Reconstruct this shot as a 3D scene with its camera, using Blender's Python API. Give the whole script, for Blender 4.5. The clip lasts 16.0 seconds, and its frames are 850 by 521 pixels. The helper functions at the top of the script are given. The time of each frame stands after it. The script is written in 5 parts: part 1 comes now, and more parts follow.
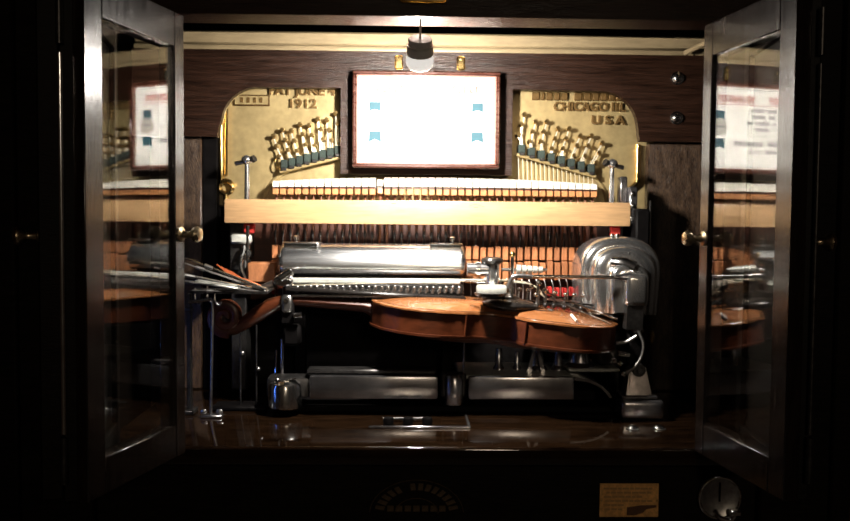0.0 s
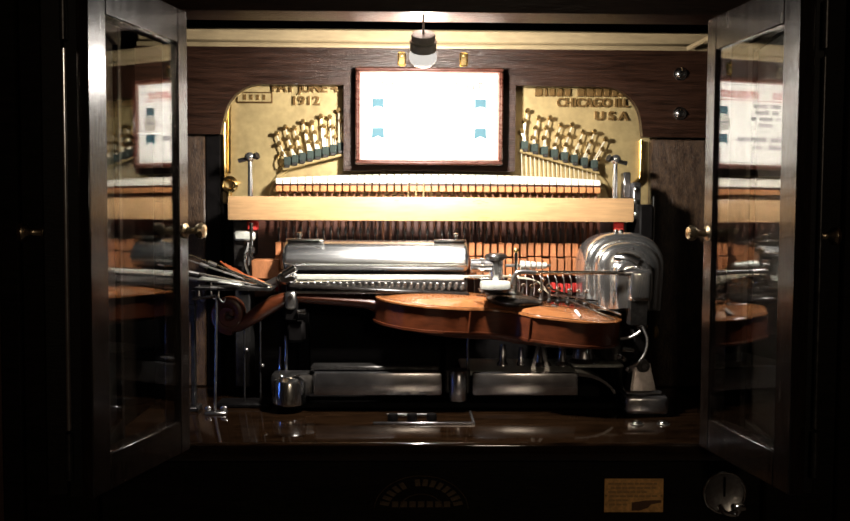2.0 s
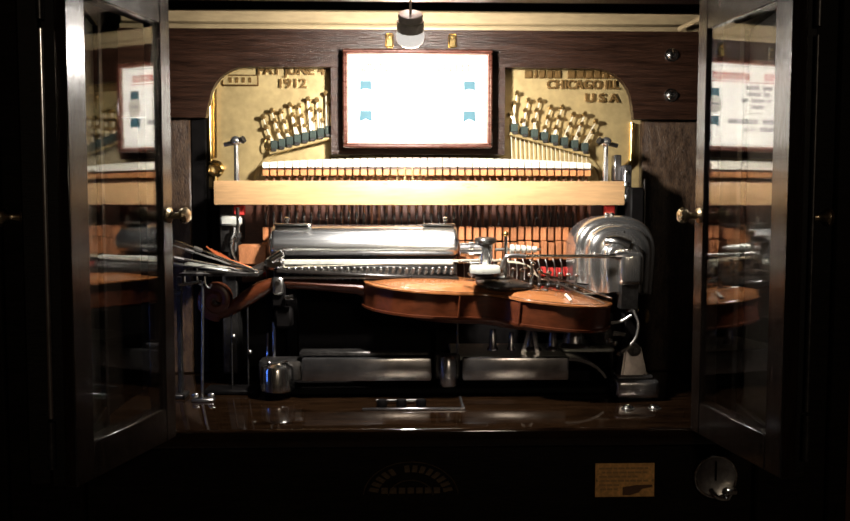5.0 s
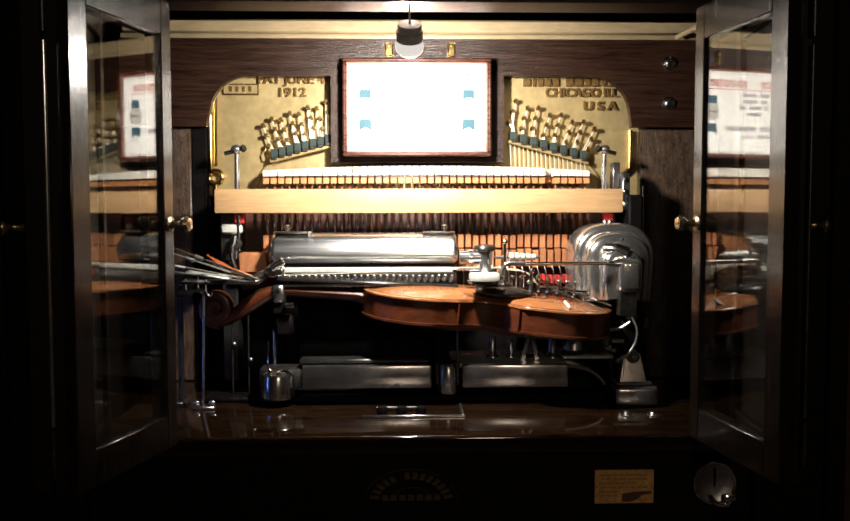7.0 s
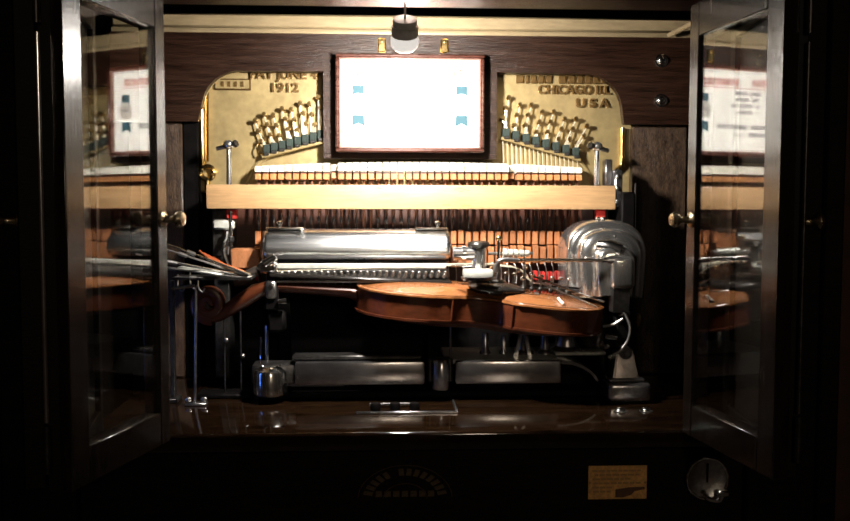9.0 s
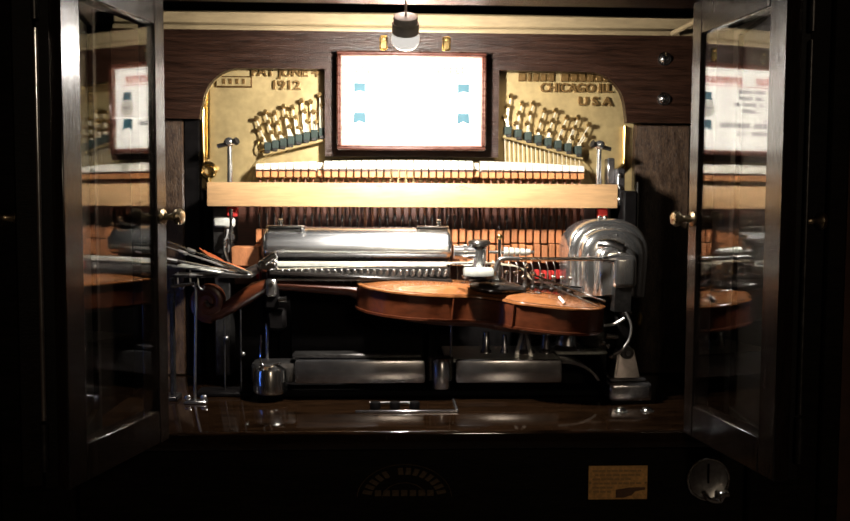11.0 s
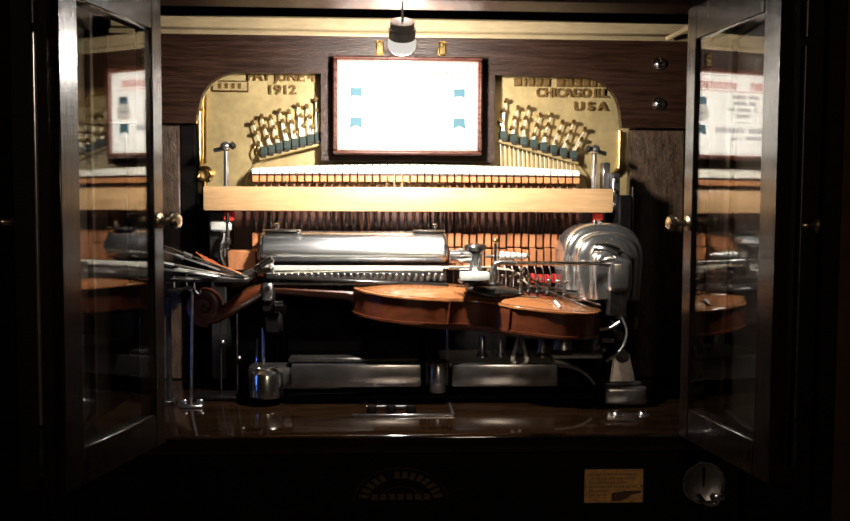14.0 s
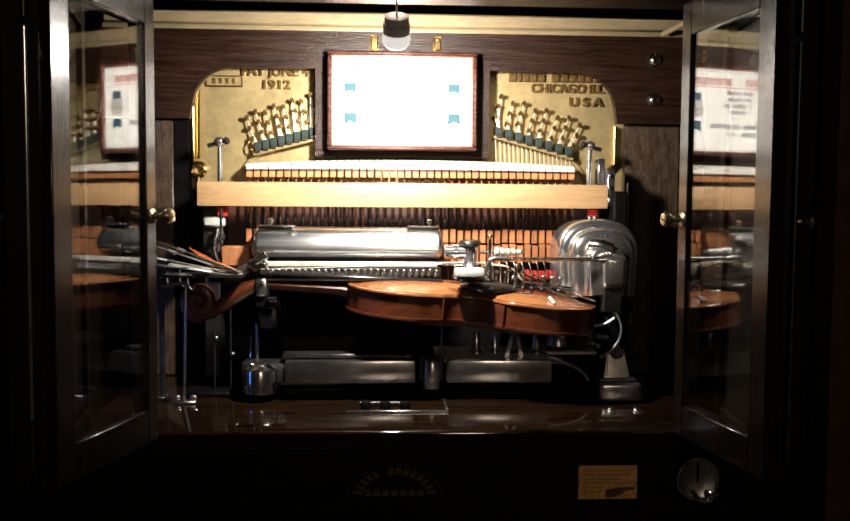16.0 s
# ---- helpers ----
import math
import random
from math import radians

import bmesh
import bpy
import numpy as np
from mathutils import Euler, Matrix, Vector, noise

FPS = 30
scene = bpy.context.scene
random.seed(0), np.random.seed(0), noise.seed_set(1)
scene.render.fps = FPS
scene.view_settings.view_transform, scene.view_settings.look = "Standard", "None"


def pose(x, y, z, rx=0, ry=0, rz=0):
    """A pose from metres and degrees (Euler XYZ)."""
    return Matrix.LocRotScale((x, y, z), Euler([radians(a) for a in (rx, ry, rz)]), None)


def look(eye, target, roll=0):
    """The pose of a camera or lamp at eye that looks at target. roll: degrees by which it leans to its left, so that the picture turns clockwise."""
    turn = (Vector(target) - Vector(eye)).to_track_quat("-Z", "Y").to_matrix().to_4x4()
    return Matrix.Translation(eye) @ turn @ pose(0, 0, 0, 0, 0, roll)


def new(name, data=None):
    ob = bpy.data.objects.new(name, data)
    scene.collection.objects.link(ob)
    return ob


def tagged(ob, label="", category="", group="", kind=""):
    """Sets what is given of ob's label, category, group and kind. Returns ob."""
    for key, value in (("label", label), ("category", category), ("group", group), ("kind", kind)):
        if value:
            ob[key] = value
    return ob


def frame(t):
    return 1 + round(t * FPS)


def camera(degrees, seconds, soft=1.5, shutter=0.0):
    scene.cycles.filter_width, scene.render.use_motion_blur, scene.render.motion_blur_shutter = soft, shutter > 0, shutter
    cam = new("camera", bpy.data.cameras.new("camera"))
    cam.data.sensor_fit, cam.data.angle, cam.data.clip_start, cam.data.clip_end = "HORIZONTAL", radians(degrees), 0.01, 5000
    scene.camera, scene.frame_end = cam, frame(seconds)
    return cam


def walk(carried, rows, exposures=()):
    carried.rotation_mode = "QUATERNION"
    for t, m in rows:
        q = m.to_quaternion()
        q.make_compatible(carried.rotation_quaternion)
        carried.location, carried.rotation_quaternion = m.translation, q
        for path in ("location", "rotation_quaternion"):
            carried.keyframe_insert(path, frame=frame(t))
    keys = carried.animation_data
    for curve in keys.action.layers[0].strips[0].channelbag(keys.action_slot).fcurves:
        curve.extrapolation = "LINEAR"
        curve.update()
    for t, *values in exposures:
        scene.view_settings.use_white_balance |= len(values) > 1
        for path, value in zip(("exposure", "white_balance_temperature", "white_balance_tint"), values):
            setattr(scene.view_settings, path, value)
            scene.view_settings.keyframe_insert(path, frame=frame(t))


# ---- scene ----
cam = camera(52.9, 16.0)


PATH = [
    (0, (0.016, 0.08, 1.302), (0.062, 2.077, 1.208), 0.5),
    (0.5, (0.012, 0.078, 1.301), (0.054, 2.076, 1.206), 0.5),
    (1, (0.01, 0.08, 1.299), (0.044, 2.078, 1.21), 0.5),
    (1.5, (0.01, 0.079, 1.298), (0.039, 2.077, 1.22), 0.4),
    (2, (0.014, 0.08, 1.298), (0.055, 2.077, 1.202), 0.3),
    (2.5, (0.015, 0.083, 1.298), (0.054, 2.08, 1.199), 0.1),
    (3, (0.018, 0.084, 1.299), (0.057, 2.081, 1.188), 0.0),
    (3.5, (0.019, 0.087, 1.298), (0.064, 2.083, 1.171), 0.0),
    (4, (0.018, 0.094, 1.295), (0.067, 2.09, 1.166), 0.1),
    (6.5, (0.019, 0.089, 1.295), (0.091, 2.084, 1.173), -0.2),
    (7, (0.018, 0.087, 1.298), (0.079, 2.082, 1.183), -0.1),
    (7.5, (0.015, 0.083, 1.297), (0.091, 2.079, 1.187), -0.1),
    (8, (0.012, 0.082, 1.298), (0.096, 2.077, 1.188), -0.1),
    (8.5, (0.01, 0.083, 1.296), (0.088, 2.079, 1.183), -0.1),
    (9, (0.008, 0.089, 1.295), (0.102, 2.084, 1.176), 0.1),
    (11.5, (0.014, 0.093, 1.295), (0.096, 2.087, 1.172), 0.3),
    (12, (0.013, 0.092, 1.295), (0.097, 2.087, 1.181), 0.3),
    (12.5, (0.013, 0.089, 1.297), (0.1, 2.085, 1.192), 0.1),
    (13, (0.013, 0.088, 1.296), (0.11, 2.083, 1.187), 0.3),
    (13.5, (0.013, 0.089, 1.294), (0.107, 2.083, 1.18), 0.3),
    (14, (0.011, 0.09, 1.295), (0.107, 2.084, 1.182), 0.3),
    (14.5, (0.015, 0.088, 1.295), (0.118, 2.082, 1.181), 0.2),
    (15, (0.016, 0.088, 1.295), (0.118, 2.082, 1.177), 0.3),
    (15.5, (0.015, 0.092, 1.292), (0.121, 2.085, 1.171), 0.3),
    (16, (0.013, 0.093, 1.294), (0.119, 2.086, 1.173), 0.4),
]
walk(cam, [(t, look(eye, target, roll)) for t, eye, target, roll in PATH])

# ---- world and lights ----
world = bpy.data.worlds.new("world")
scene.world = world
world.use_nodes = True
world.node_tree.nodes["Background"].inputs[0].default_value = (0.02, 0.018, 0.015, 1)
world.node_tree.nodes["Background"].inputs[1].default_value = 0.02
LAMP = (0.0312, 1.095, 1.4825)          # face of the reflector bulb
bulb_light = bpy.data.lights.new("bulb_light", "SPOT")
bulb_light.energy, bulb_light.color, bulb_light.shadow_soft_size = 16.5, (1.0, 0.935, 0.85), 0.014
bulb_light.spot_size, bulb_light.spot_blend = radians(165), 0.8
bulb_lamp = new("bulb_light", bulb_light)
bulb_lamp.matrix_world = look((LAMP[0], LAMP[1] + 0.006, LAMP[2] - 0.008), (LAMP[0] + 0.004, LAMP[1] + 0.10, LAMP[2] - 0.07))
glow_light = bpy.data.lights.new("bulb_glow", "POINT")
glow_light.energy, glow_light.color, glow_light.shadow_soft_size = 7.0, (1.0, 0.935, 0.85), 0.012
glow_lamp = new("bulb_glow", glow_light)
glow_lamp.location = (LAMP[0], LAMP[1] + 0.021, LAMP[2] + 0.014)
# Unseen fill light added in front, so deck and metal fronts brighten.
room_light = bpy.data.lights.new("room_light", "AREA")
room_light.shape, room_light.size, room_light.energy, room_light.color = "DISK", 0.33, 6.2, (1.0, 0.80, 0.58)
fill_lamp = new("room_light", room_light)
fill_lamp.matrix_world = look((0.55, -2.26, 1.95), (0.05, 1.1, 1.15))
scene.view_settings.exposure = 0.0


# ---- materials ----
def mat(name, base, rough=0.5, metal=0.0, var=0.25, scale=40.0, stretch=(1, 1, 1), bump=0.0, rough_var=0.1,
        coat=0.0, emit=None, emit_strength=0.0, per_object=0.0, second=None, fine=4.0, spec=0.5):
    m = bpy.data.materials.new(name)
    m.use_nodes = True
    nt = m.node_tree
    n, link = nt.nodes, nt.links.new
    b = n["Principled BSDF"]
    b.inputs["Metallic"].default_value = metal
    b.inputs["Coat Weight"].default_value = coat
    b.inputs["Specular IOR Level"].default_value = spec
    b.inputs["Coat Roughness"].default_value = 0.12
    co = n.new("ShaderNodeTexCoord")
    mp = n.new("ShaderNodeMapping")
    mp.inputs["Scale"].default_value = stretch
    link(co.outputs["Object"], mp.inputs["Vector"])
    big = n.new("ShaderNodeTexNoise")
    big.inputs["Scale"].default_value, big.inputs["Detail"].default_value = scale, 5
    link(mp.outputs[0], big.inputs["Vector"])
    small = n.new("ShaderNodeTexNoise")
    small.inputs["Scale"].default_value, small.inputs["Detail"].default_value = scale * fine, 3
    link(mp.outputs[0], small.inputs["Vector"])
    add = n.new("ShaderNodeMath")
    add.operation = "ADD"
    half = n.new("ShaderNodeMath")
    half.operation = "MULTIPLY"
    half.inputs[1].default_value = 0.5
    link(big.outputs[0], add.inputs[0])
    link(small.outputs[0], add.inputs[1])
    link(add.outputs[0], half.inputs[0])
    ramp = n.new("ShaderNodeValToRGB")
    lo = [c * (1 - var) for c in base]
    hi = [min(1, c * (1 + var)) for c in base] if second is None else second
    ramp.color_ramp.elements[0].position, ramp.color_ramp.elements[1].position = 0.34, 0.66
    ramp.color_ramp.elements[0].color, ramp.color_ramp.elements[1].color = (*lo, 1), (*hi, 1)
    link(half.outputs[0], ramp.inputs[0])
    colour = ramp.outputs[0]
    if per_object:
        info = n.new("ShaderNodeObjectInfo")
        rng = n.new("ShaderNodeMapRange")
        rng.inputs["To Min"].default_value, rng.inputs["To Max"].default_value = 1 - per_object, 1 + per_object
        hsv = n.new("ShaderNodeHueSaturation")
        link(info.outputs["Random"], rng.inputs["Value"])
        link(rng.outputs[0], hsv.inputs["Value"])
        link(colour, hsv.inputs["Color"])
        colour = hsv.outputs[0]
    link(colour, b.inputs["Base Color"])
    rr = n.new("ShaderNodeMapRange")
    rr.inputs["To Min"].default_value, rr.inputs["To Max"].default_value = max(0.02, rough - rough_var), rough + rough_var
    link(big.outputs[0], rr.inputs["Value"])
    link(rr.outputs[0], b.inputs["Roughness"])
    if bump:
        bp = n.new("ShaderNodeBump")
        bp.inputs["Strength"].default_value, bp.inputs["Distance"].default_value = bump, 0.001
        link(small.outputs[0], bp.inputs["Height"])
        link(bp.outputs[0], b.inputs["Normal"])
    if emit:
        b.inputs["Emission Color"].default_value = (*emit, 1)
        b.inputs["Emission Strength"].default_value = emit_strength
    return m


def glass_mat(name, tint=(0.93, 0.95, 0.92)):
    m = bpy.data.materials.new(name)
    m.use_nodes = True
    b = m.node_tree.nodes["Principled BSDF"]
    b.inputs["Base Color"].default_value = (*tint, 1)
    b.inputs["Transmission Weight"].default_value = 1
    b.inputs["Roughness"].default_value = 0.0
    b.inputs["IOR"].default_value = 1.50
    return m


OAK_X = mat("oak_grain_across", (0.016, 0.0066, 0.0038), 0.36, var=0.6, second=(0.034, 0.014, 0.0075), scale=12, stretch=(1, 20, 20), bump=0.8, rough_var=0.12, spec=0.32)
# Oak of the unlit parts, its shade put into a near-black colour.
OAK_SHADED = mat("dark_stained_oak", (0.0045, 0.003, 0.002), 0.5, spec=0.12, var=0.6, scale=16, stretch=(1, 9, 9), bump=0.3)
OAK_ROUGH = mat("quartered_oak", (0.032, 0.015, 0.009), 0.36, var=0.75, scale=45, stretch=(4, 4, 1), bump=1.0, rough_var=0.1, second=(0.085, 0.050, 0.028))
OAK_DOOR = mat("door_oak", (0.0080, 0.0050, 0.0036), 0.24, var=0.5, scale=18, stretch=(8, 8, 1), bump=0.25, rough_var=0.08, coat=0.35)
SHELF = mat("shelf_varnish", (0.010, 0.0048, 0.0022), 0.06, var=0.7, scale=9, stretch=(1, 7, 7), bump=0.012, rough_var=0.04, spec=0.9)
# Black parts, and boards whose shade is put into this near-black colour.
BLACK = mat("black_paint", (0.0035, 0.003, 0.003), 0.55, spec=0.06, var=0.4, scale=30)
GOLD = mat("bronze_paint", (0.40, 0.305, 0.145), 0.38, metal=0.5, var=0.16, scale=22, bump=0.12, rough_var=0.08)
CREAM = mat("bronzed_ledge", (0.33, 0.25, 0.14), 0.5, metal=0.2, var=0.14, scale=14, stretch=(1, 4, 4), bump=0.2)
LETTER = mat("cast_letter_side", (0.10, 0.055, 0.018), 0.42, metal=0.6, var=0.3, scale=120)
LETTER_TOP = mat("cast_letter_face", (0.17, 0.10, 0.034), 0.35, metal=0.6, var=0.3, scale=160)
BRASS = mat("brass", (0.62, 0.43, 0.17), 0.22, metal=1.0, var=0.15, scale=60)
BRASS_DARK = mat("aged_brass", (0.40, 0.27, 0.11), 0.30, metal=1.0, var=0.3, scale=70)
CHROME = mat("polished_nickel", (0.70, 0.69, 0.67), 0.17, metal=1.0, var=0.10, scale=35, rough_var=0.06)
COVER = mat("polished_nickel_cover", (0.88, 0.90, 0.93), 0.24, metal=1.0, var=0.12, scale=7, stretch=(1, 16, 16), bump=0.45, rough_var=0.08, fine=1.6)
STEEL = mat("dull_steel", (0.36, 0.35, 0.34), 0.33, metal=1.0, var=0.25, scale=45)
HOOD = mat("soft_polished_nickel", (0.80, 0.80, 0.79), 0.17, metal=0.96, var=0.08, scale=25, rough_var=0.07)
DECK = mat("grey_cast_deck", (0.52, 0.53, 0.48), 0.34, metal=0.25, var=0.2, scale=30, bump=0.1)
KNOB = mat("dull_brass_knob", (0.46, 0.37, 0.24), 0.28, metal=1.0, var=0.2, scale=80)
CAST = mat("cast_nickel", (0.46, 0.45, 0.46), 0.22, metal=0.97, var=0.22, scale=22, bump=0.10, rough_var=0.10)
DARK_NICKEL = mat("tarnished_nickel", (0.20, 0.18, 0.17), 0.30, metal=0.95, var=0.25, scale=40, bump=0.05)
DARK_METAL = mat("dark_iron", (0.055, 0.052, 0.05), 0.35, metal=0.8, var=0.4, scale=50)
MAPLE = mat("maple_rail", (0.45, 0.275, 0.135), 0.38, var=0.16, scale=9, stretch=(1, 10, 10), bump=0.08, coat=0.2)
# Hammer wood darkened, so the rail's shade lies in the shanks' colour.
SHANK_SHADED = mat("hammer_shank", (0.15, 0.055, 0.022), 0.5, var=0.25, scale=60, per_object=0.16)
HAMMER_WOOD = mat("hammer_moulding", (0.46, 0.20, 0.075), 0.45, var=0.2, scale=60, per_object=0.16)
FELT_WHITE = mat("white_felt", (0.74, 0.71, 0.62), 0.9, var=0.08, scale=240, bump=0.3, per_object=0.06)
BLOCK_WOOD = mat("action_block_wood", (0.36, 0.14, 0.055), 0.5, var=0.25, scale=50, stretch=(4, 4, 1), per_object=0.22)
MAHOGANY = mat("red_brown_board", (0.055, 0.017, 0.009), 0.45, var=0.4, scale=20, stretch=(1, 6, 6))
FELT_RED = mat("red_felt", (0.42, 0.02, 0.015), 0.9, var=0.2, scale=150, bump=0.3)
FELT_GREEN = mat("green_felt", (0.022, 0.034, 0.028), 0.9, var=0.25, scale=180, bump=0.3, per_object=0.2)
STRING = mat("wound_string", (0.84, 0.77, 0.60), 0.35, metal=0.55, var=0.12, scale=200)
VARNISH = mat("violin_varnish", (0.070, 0.0165, 0.0048), 0.36, var=0.35, scale=13, stretch=(1, 5, 5), bump=0.04, coat=0.10)
SPRUCE = mat("violin_top_spruce", (0.235, 0.088, 0.030), 0.24, var=0.22, scale=10, stretch=(1, 22, 1), bump=0.04, coat=0.4)
EBONY = mat("ebony", (0.012, 0.010, 0.009), 0.3, var=0.4, scale=60)
BEAD = mat("pale_frame_bead", (0.22, 0.11, 0.085), 0.3, var=0.2, scale=60, coat=0.4)
FRAME_RED = mat("mahogany_frame", (0.060, 0.018, 0.011), 0.28, var=0.3, scale=30, stretch=(1, 5, 5), coat=0.4)
# Pale grey for holder and stem, the bulb's glare put into its colour.
PALE_HOLDER = mat("grey_porcelain", (0.62, 0.61, 0.58), 0.25, var=0.08, scale=40)
PAPER = mat("white_card", (0.80, 0.79, 0.75), 0.7, var=0.03, scale=12)
INK_RED = mat("red_ink", (0.40, 0.10, 0.08), 0.7, var=0.1)
INK_BLACK = mat("black_ink", (0.22, 0.215, 0.225), 0.7, var=0.1)
INK_BLUE = mat("blue_ribbon_ink", (0.020, 0.078, 0.105), 0.7, var=0.12)
INK_SEAL = mat("seal_ink", (0.42, 0.40, 0.36), 0.7, var=0.25, scale=300)
TAN = mat("aged_card", (0.66, 0.35, 0.11), 0.75, var=0.3, scale=60)
BROWN_INK = mat("brown_ink", (0.10, 0.045, 0.02), 0.75, var=0.3, scale=200)
TAN_INK = mat("card_ink", (0.40, 0.22, 0.08), 0.75, var=0.2)
DECAL = mat("worn_gilt_decal", (0.075, 0.047, 0.022), 0.5, metal=0.3, var=0.6, scale=140)
BULB_WHITE = mat("bulb_enamel", (0.78, 0.76, 0.72), 0.28, var=0.05, emit=(1.0, 0.95, 0.88), emit_strength=0.7)
BULB_FACE = mat("bulb_face", (0.9, 0.9, 0.9), 0.3, var=0.02, emit=(1.0, 0.85, 0.62), emit_strength=30.0)
COPPER = mat("red_copper_wire", (0.55, 0.14, 0.05), 0.35, metal=0.6, var=0.2)
# Pale colour of an unseen wall, added to brighten the metal's reflections.
PALE_BOUNCE = mat("cream_plaster", (0.50, 0.42, 0.33), 0.8, var=0.12, scale=3, bump=0.1)
WALL = mat("dark_wall", (0.09, 0.042, 0.027), 0.7, var=0.3, scale=4, bump=0.1)
FLOOR = mat("grey_carpet", (0.15, 0.13, 0.12), 0.9, var=0.4, scale=30, bump=0.4)
DIFFUSER = mat("lit_diffuser", (0.8, 0.8, 0.8), 0.5, emit=(1.0, 0.80, 0.58), emit_strength=2.4)
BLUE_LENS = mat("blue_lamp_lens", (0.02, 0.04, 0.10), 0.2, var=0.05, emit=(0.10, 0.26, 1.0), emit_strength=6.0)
GLASS = glass_mat("door_glass")

# ---- building helpers ----
WHERE = {}


def thing(name, at, label, category, group="", kind=""):
    ob = new(name)
    ob.location = at
    WHERE[ob] = Vector(at)
    return tagged(ob, label, category, group, kind)


def part(name, bm, material, parent=None, label="", local=False, origin=None, smooth=True, crisp=38):
    me = bpy.data.meshes.new(name)
    bmesh.ops.recalc_face_normals(bm, faces=bm.faces)
    if origin is None:
        xs = [v.co for v in bm.verts]
        origin = Vector([(min(c[i] for c in xs) + max(c[i] for c in xs)) / 2 for i in range(3)])
    origin = Vector(origin)
    bmesh.ops.translate(bm, verts=bm.verts, vec=-origin)
    for f in bm.faces:
        f.smooth = smooth
    if smooth:
        for e in bm.edges:
            e.smooth = len(e.link_faces) == 2 and e.calc_face_angle(0) < radians(crisp)
    bm.to_mesh(me)
    bm.free()
    me.materials.append(material)
    ob = new(name, me)
    if parent is not None:
        ob.parent = parent
    base = WHERE[parent] if parent is not None and not local else Vector((0, 0, 0))
    ob.location = origin - base
    WHERE[ob] = origin
    return tagged(ob, label)


def twin(ob, shift, name=None, parent=None, label=""):
    """A part of its own on the same mesh, moved by shift."""
    o = new(name or ob.name.split(".")[0], ob.data)
    o.parent = parent or ob.parent
    o.location = ob.location + Vector(shift)
    WHERE[o] = WHERE[ob] + Vector(shift)
    return tagged(o, label)


def B():
    return bmesh.new()


def box(bm, x0, x1, y0, y1, z0, z1, bevel=0.0, m=None, seg=1):
    vs = bmesh.ops.create_cube(bm, size=1)["verts"]
    for v in vs:
        v.co = Vector(((x0 + x1) / 2 + v.co.x * (x1 - x0), (y0 + y1) / 2 + v.co.y * (y1 - y0), (z0 + z1) / 2 + v.co.z * (z1 - z0)))
    if bevel:
        es = list({e for v in vs for e in v.link_edges})
        r = bmesh.ops.bevel(bm, geom=es, offset=bevel, segments=seg, affect="EDGES", profile=0.6)
        vs = list({v for f in r["faces"] for v in f.verts} | {v for v in vs if v.is_valid})
    if m is not None:
        bmesh.ops.transform(bm, matrix=m, verts=vs)
    return bm


def rod(bm, a, b, r0, r1=None, seg=12):
    a, b = Vector(a), Vector(b)
    d = b - a
    m = Matrix.Translation((a + b) / 2) @ d.to_track_quat("Z", "Y").to_matrix().to_4x4()
    bmesh.ops.create_cone(bm, cap_ends=True, segments=seg, radius1=r0, radius2=r0 if r1 is None else r1, depth=d.length, matrix=m)
    return bm


def ball(bm, c, r, squash=(1, 1, 1), seg=14):
    m = Matrix.Translation(c) @ Matrix.Diagonal((*squash, 1))
    bmesh.ops.create_uvsphere(bm, u_segments=seg, v_segments=max(6, seg // 2 + 1), radius=r, matrix=m)
    return bm


def lathe(bm, profile, m=Matrix(), seg=28):
    """Turns (radius, height) points round the z axis, closed at both ends."""
    rings = []
    for r, z in profile:
        rings.append([bm.verts.new(m @ Vector((r * math.cos(2 * math.pi * i / seg), r * math.sin(2 * math.pi * i / seg), z))) for i in range(seg)])
    for p, q in zip(rings, rings[1:]):
        for i in range(seg):
            bm.faces.new((p[i], p[(i + 1) % seg], q[(i + 1) % seg], q[i]))
    bm.faces.new(rings[0])
    bm.faces.new(rings[-1])
    return bm


def smoothed(pts, n=5):
    """Rounds a path of three to eight points."""
    if not 3 <= len(pts) <= 8:
        return pts
    ends = [pts[0] * 2 - pts[1]] + pts + [pts[-1] * 2 - pts[-2]]
    out = []
    for a, b, c, d in zip(ends, ends[1:], ends[2:], ends[3:]):
        for i in range(n):
            t = i / n
            out.append(0.5 * (2 * b + (c - a) * t + (2 * a - 5 * b + 4 * c - d) * t * t + (3 * b - a - 3 * c + d) * t ** 3))
    return out + [pts[-1]]


def tube(bm, pts, r, seg=10, r_end=None):
    pts = smoothed([Vector(p) for p in pts])
    rings = []
    up = Vector((0.13, 0.31, 0.94)).normalized()
    for i, p in enumerate(pts):
        d = (pts[min(i + 1, len(pts) - 1)] - pts[max(i - 1, 0)]).normalized()
        s = d.cross(up)
        s = (s if s.length > 0.05 else d.cross(Vector((1, 0, 0)))).normalized()
        u = s.cross(d)
        k = r if r_end is None else r + (r_end - r) * i / (len(pts) - 1)
        rings.append([bm.verts.new(p + k * (math.cos(2 * math.pi * j / seg) * s + math.sin(2 * math.pi * j / seg) * u)) for j in range(seg)])
    for a, b in zip(rings, rings[1:]):
        for j in range(seg):
            bm.faces.new((a[j], a[(j + 1) % seg], b[(j + 1) % seg], b[j]))
    bm.faces.new(rings[0])
    bm.faces.new(rings[-1])
    return bm


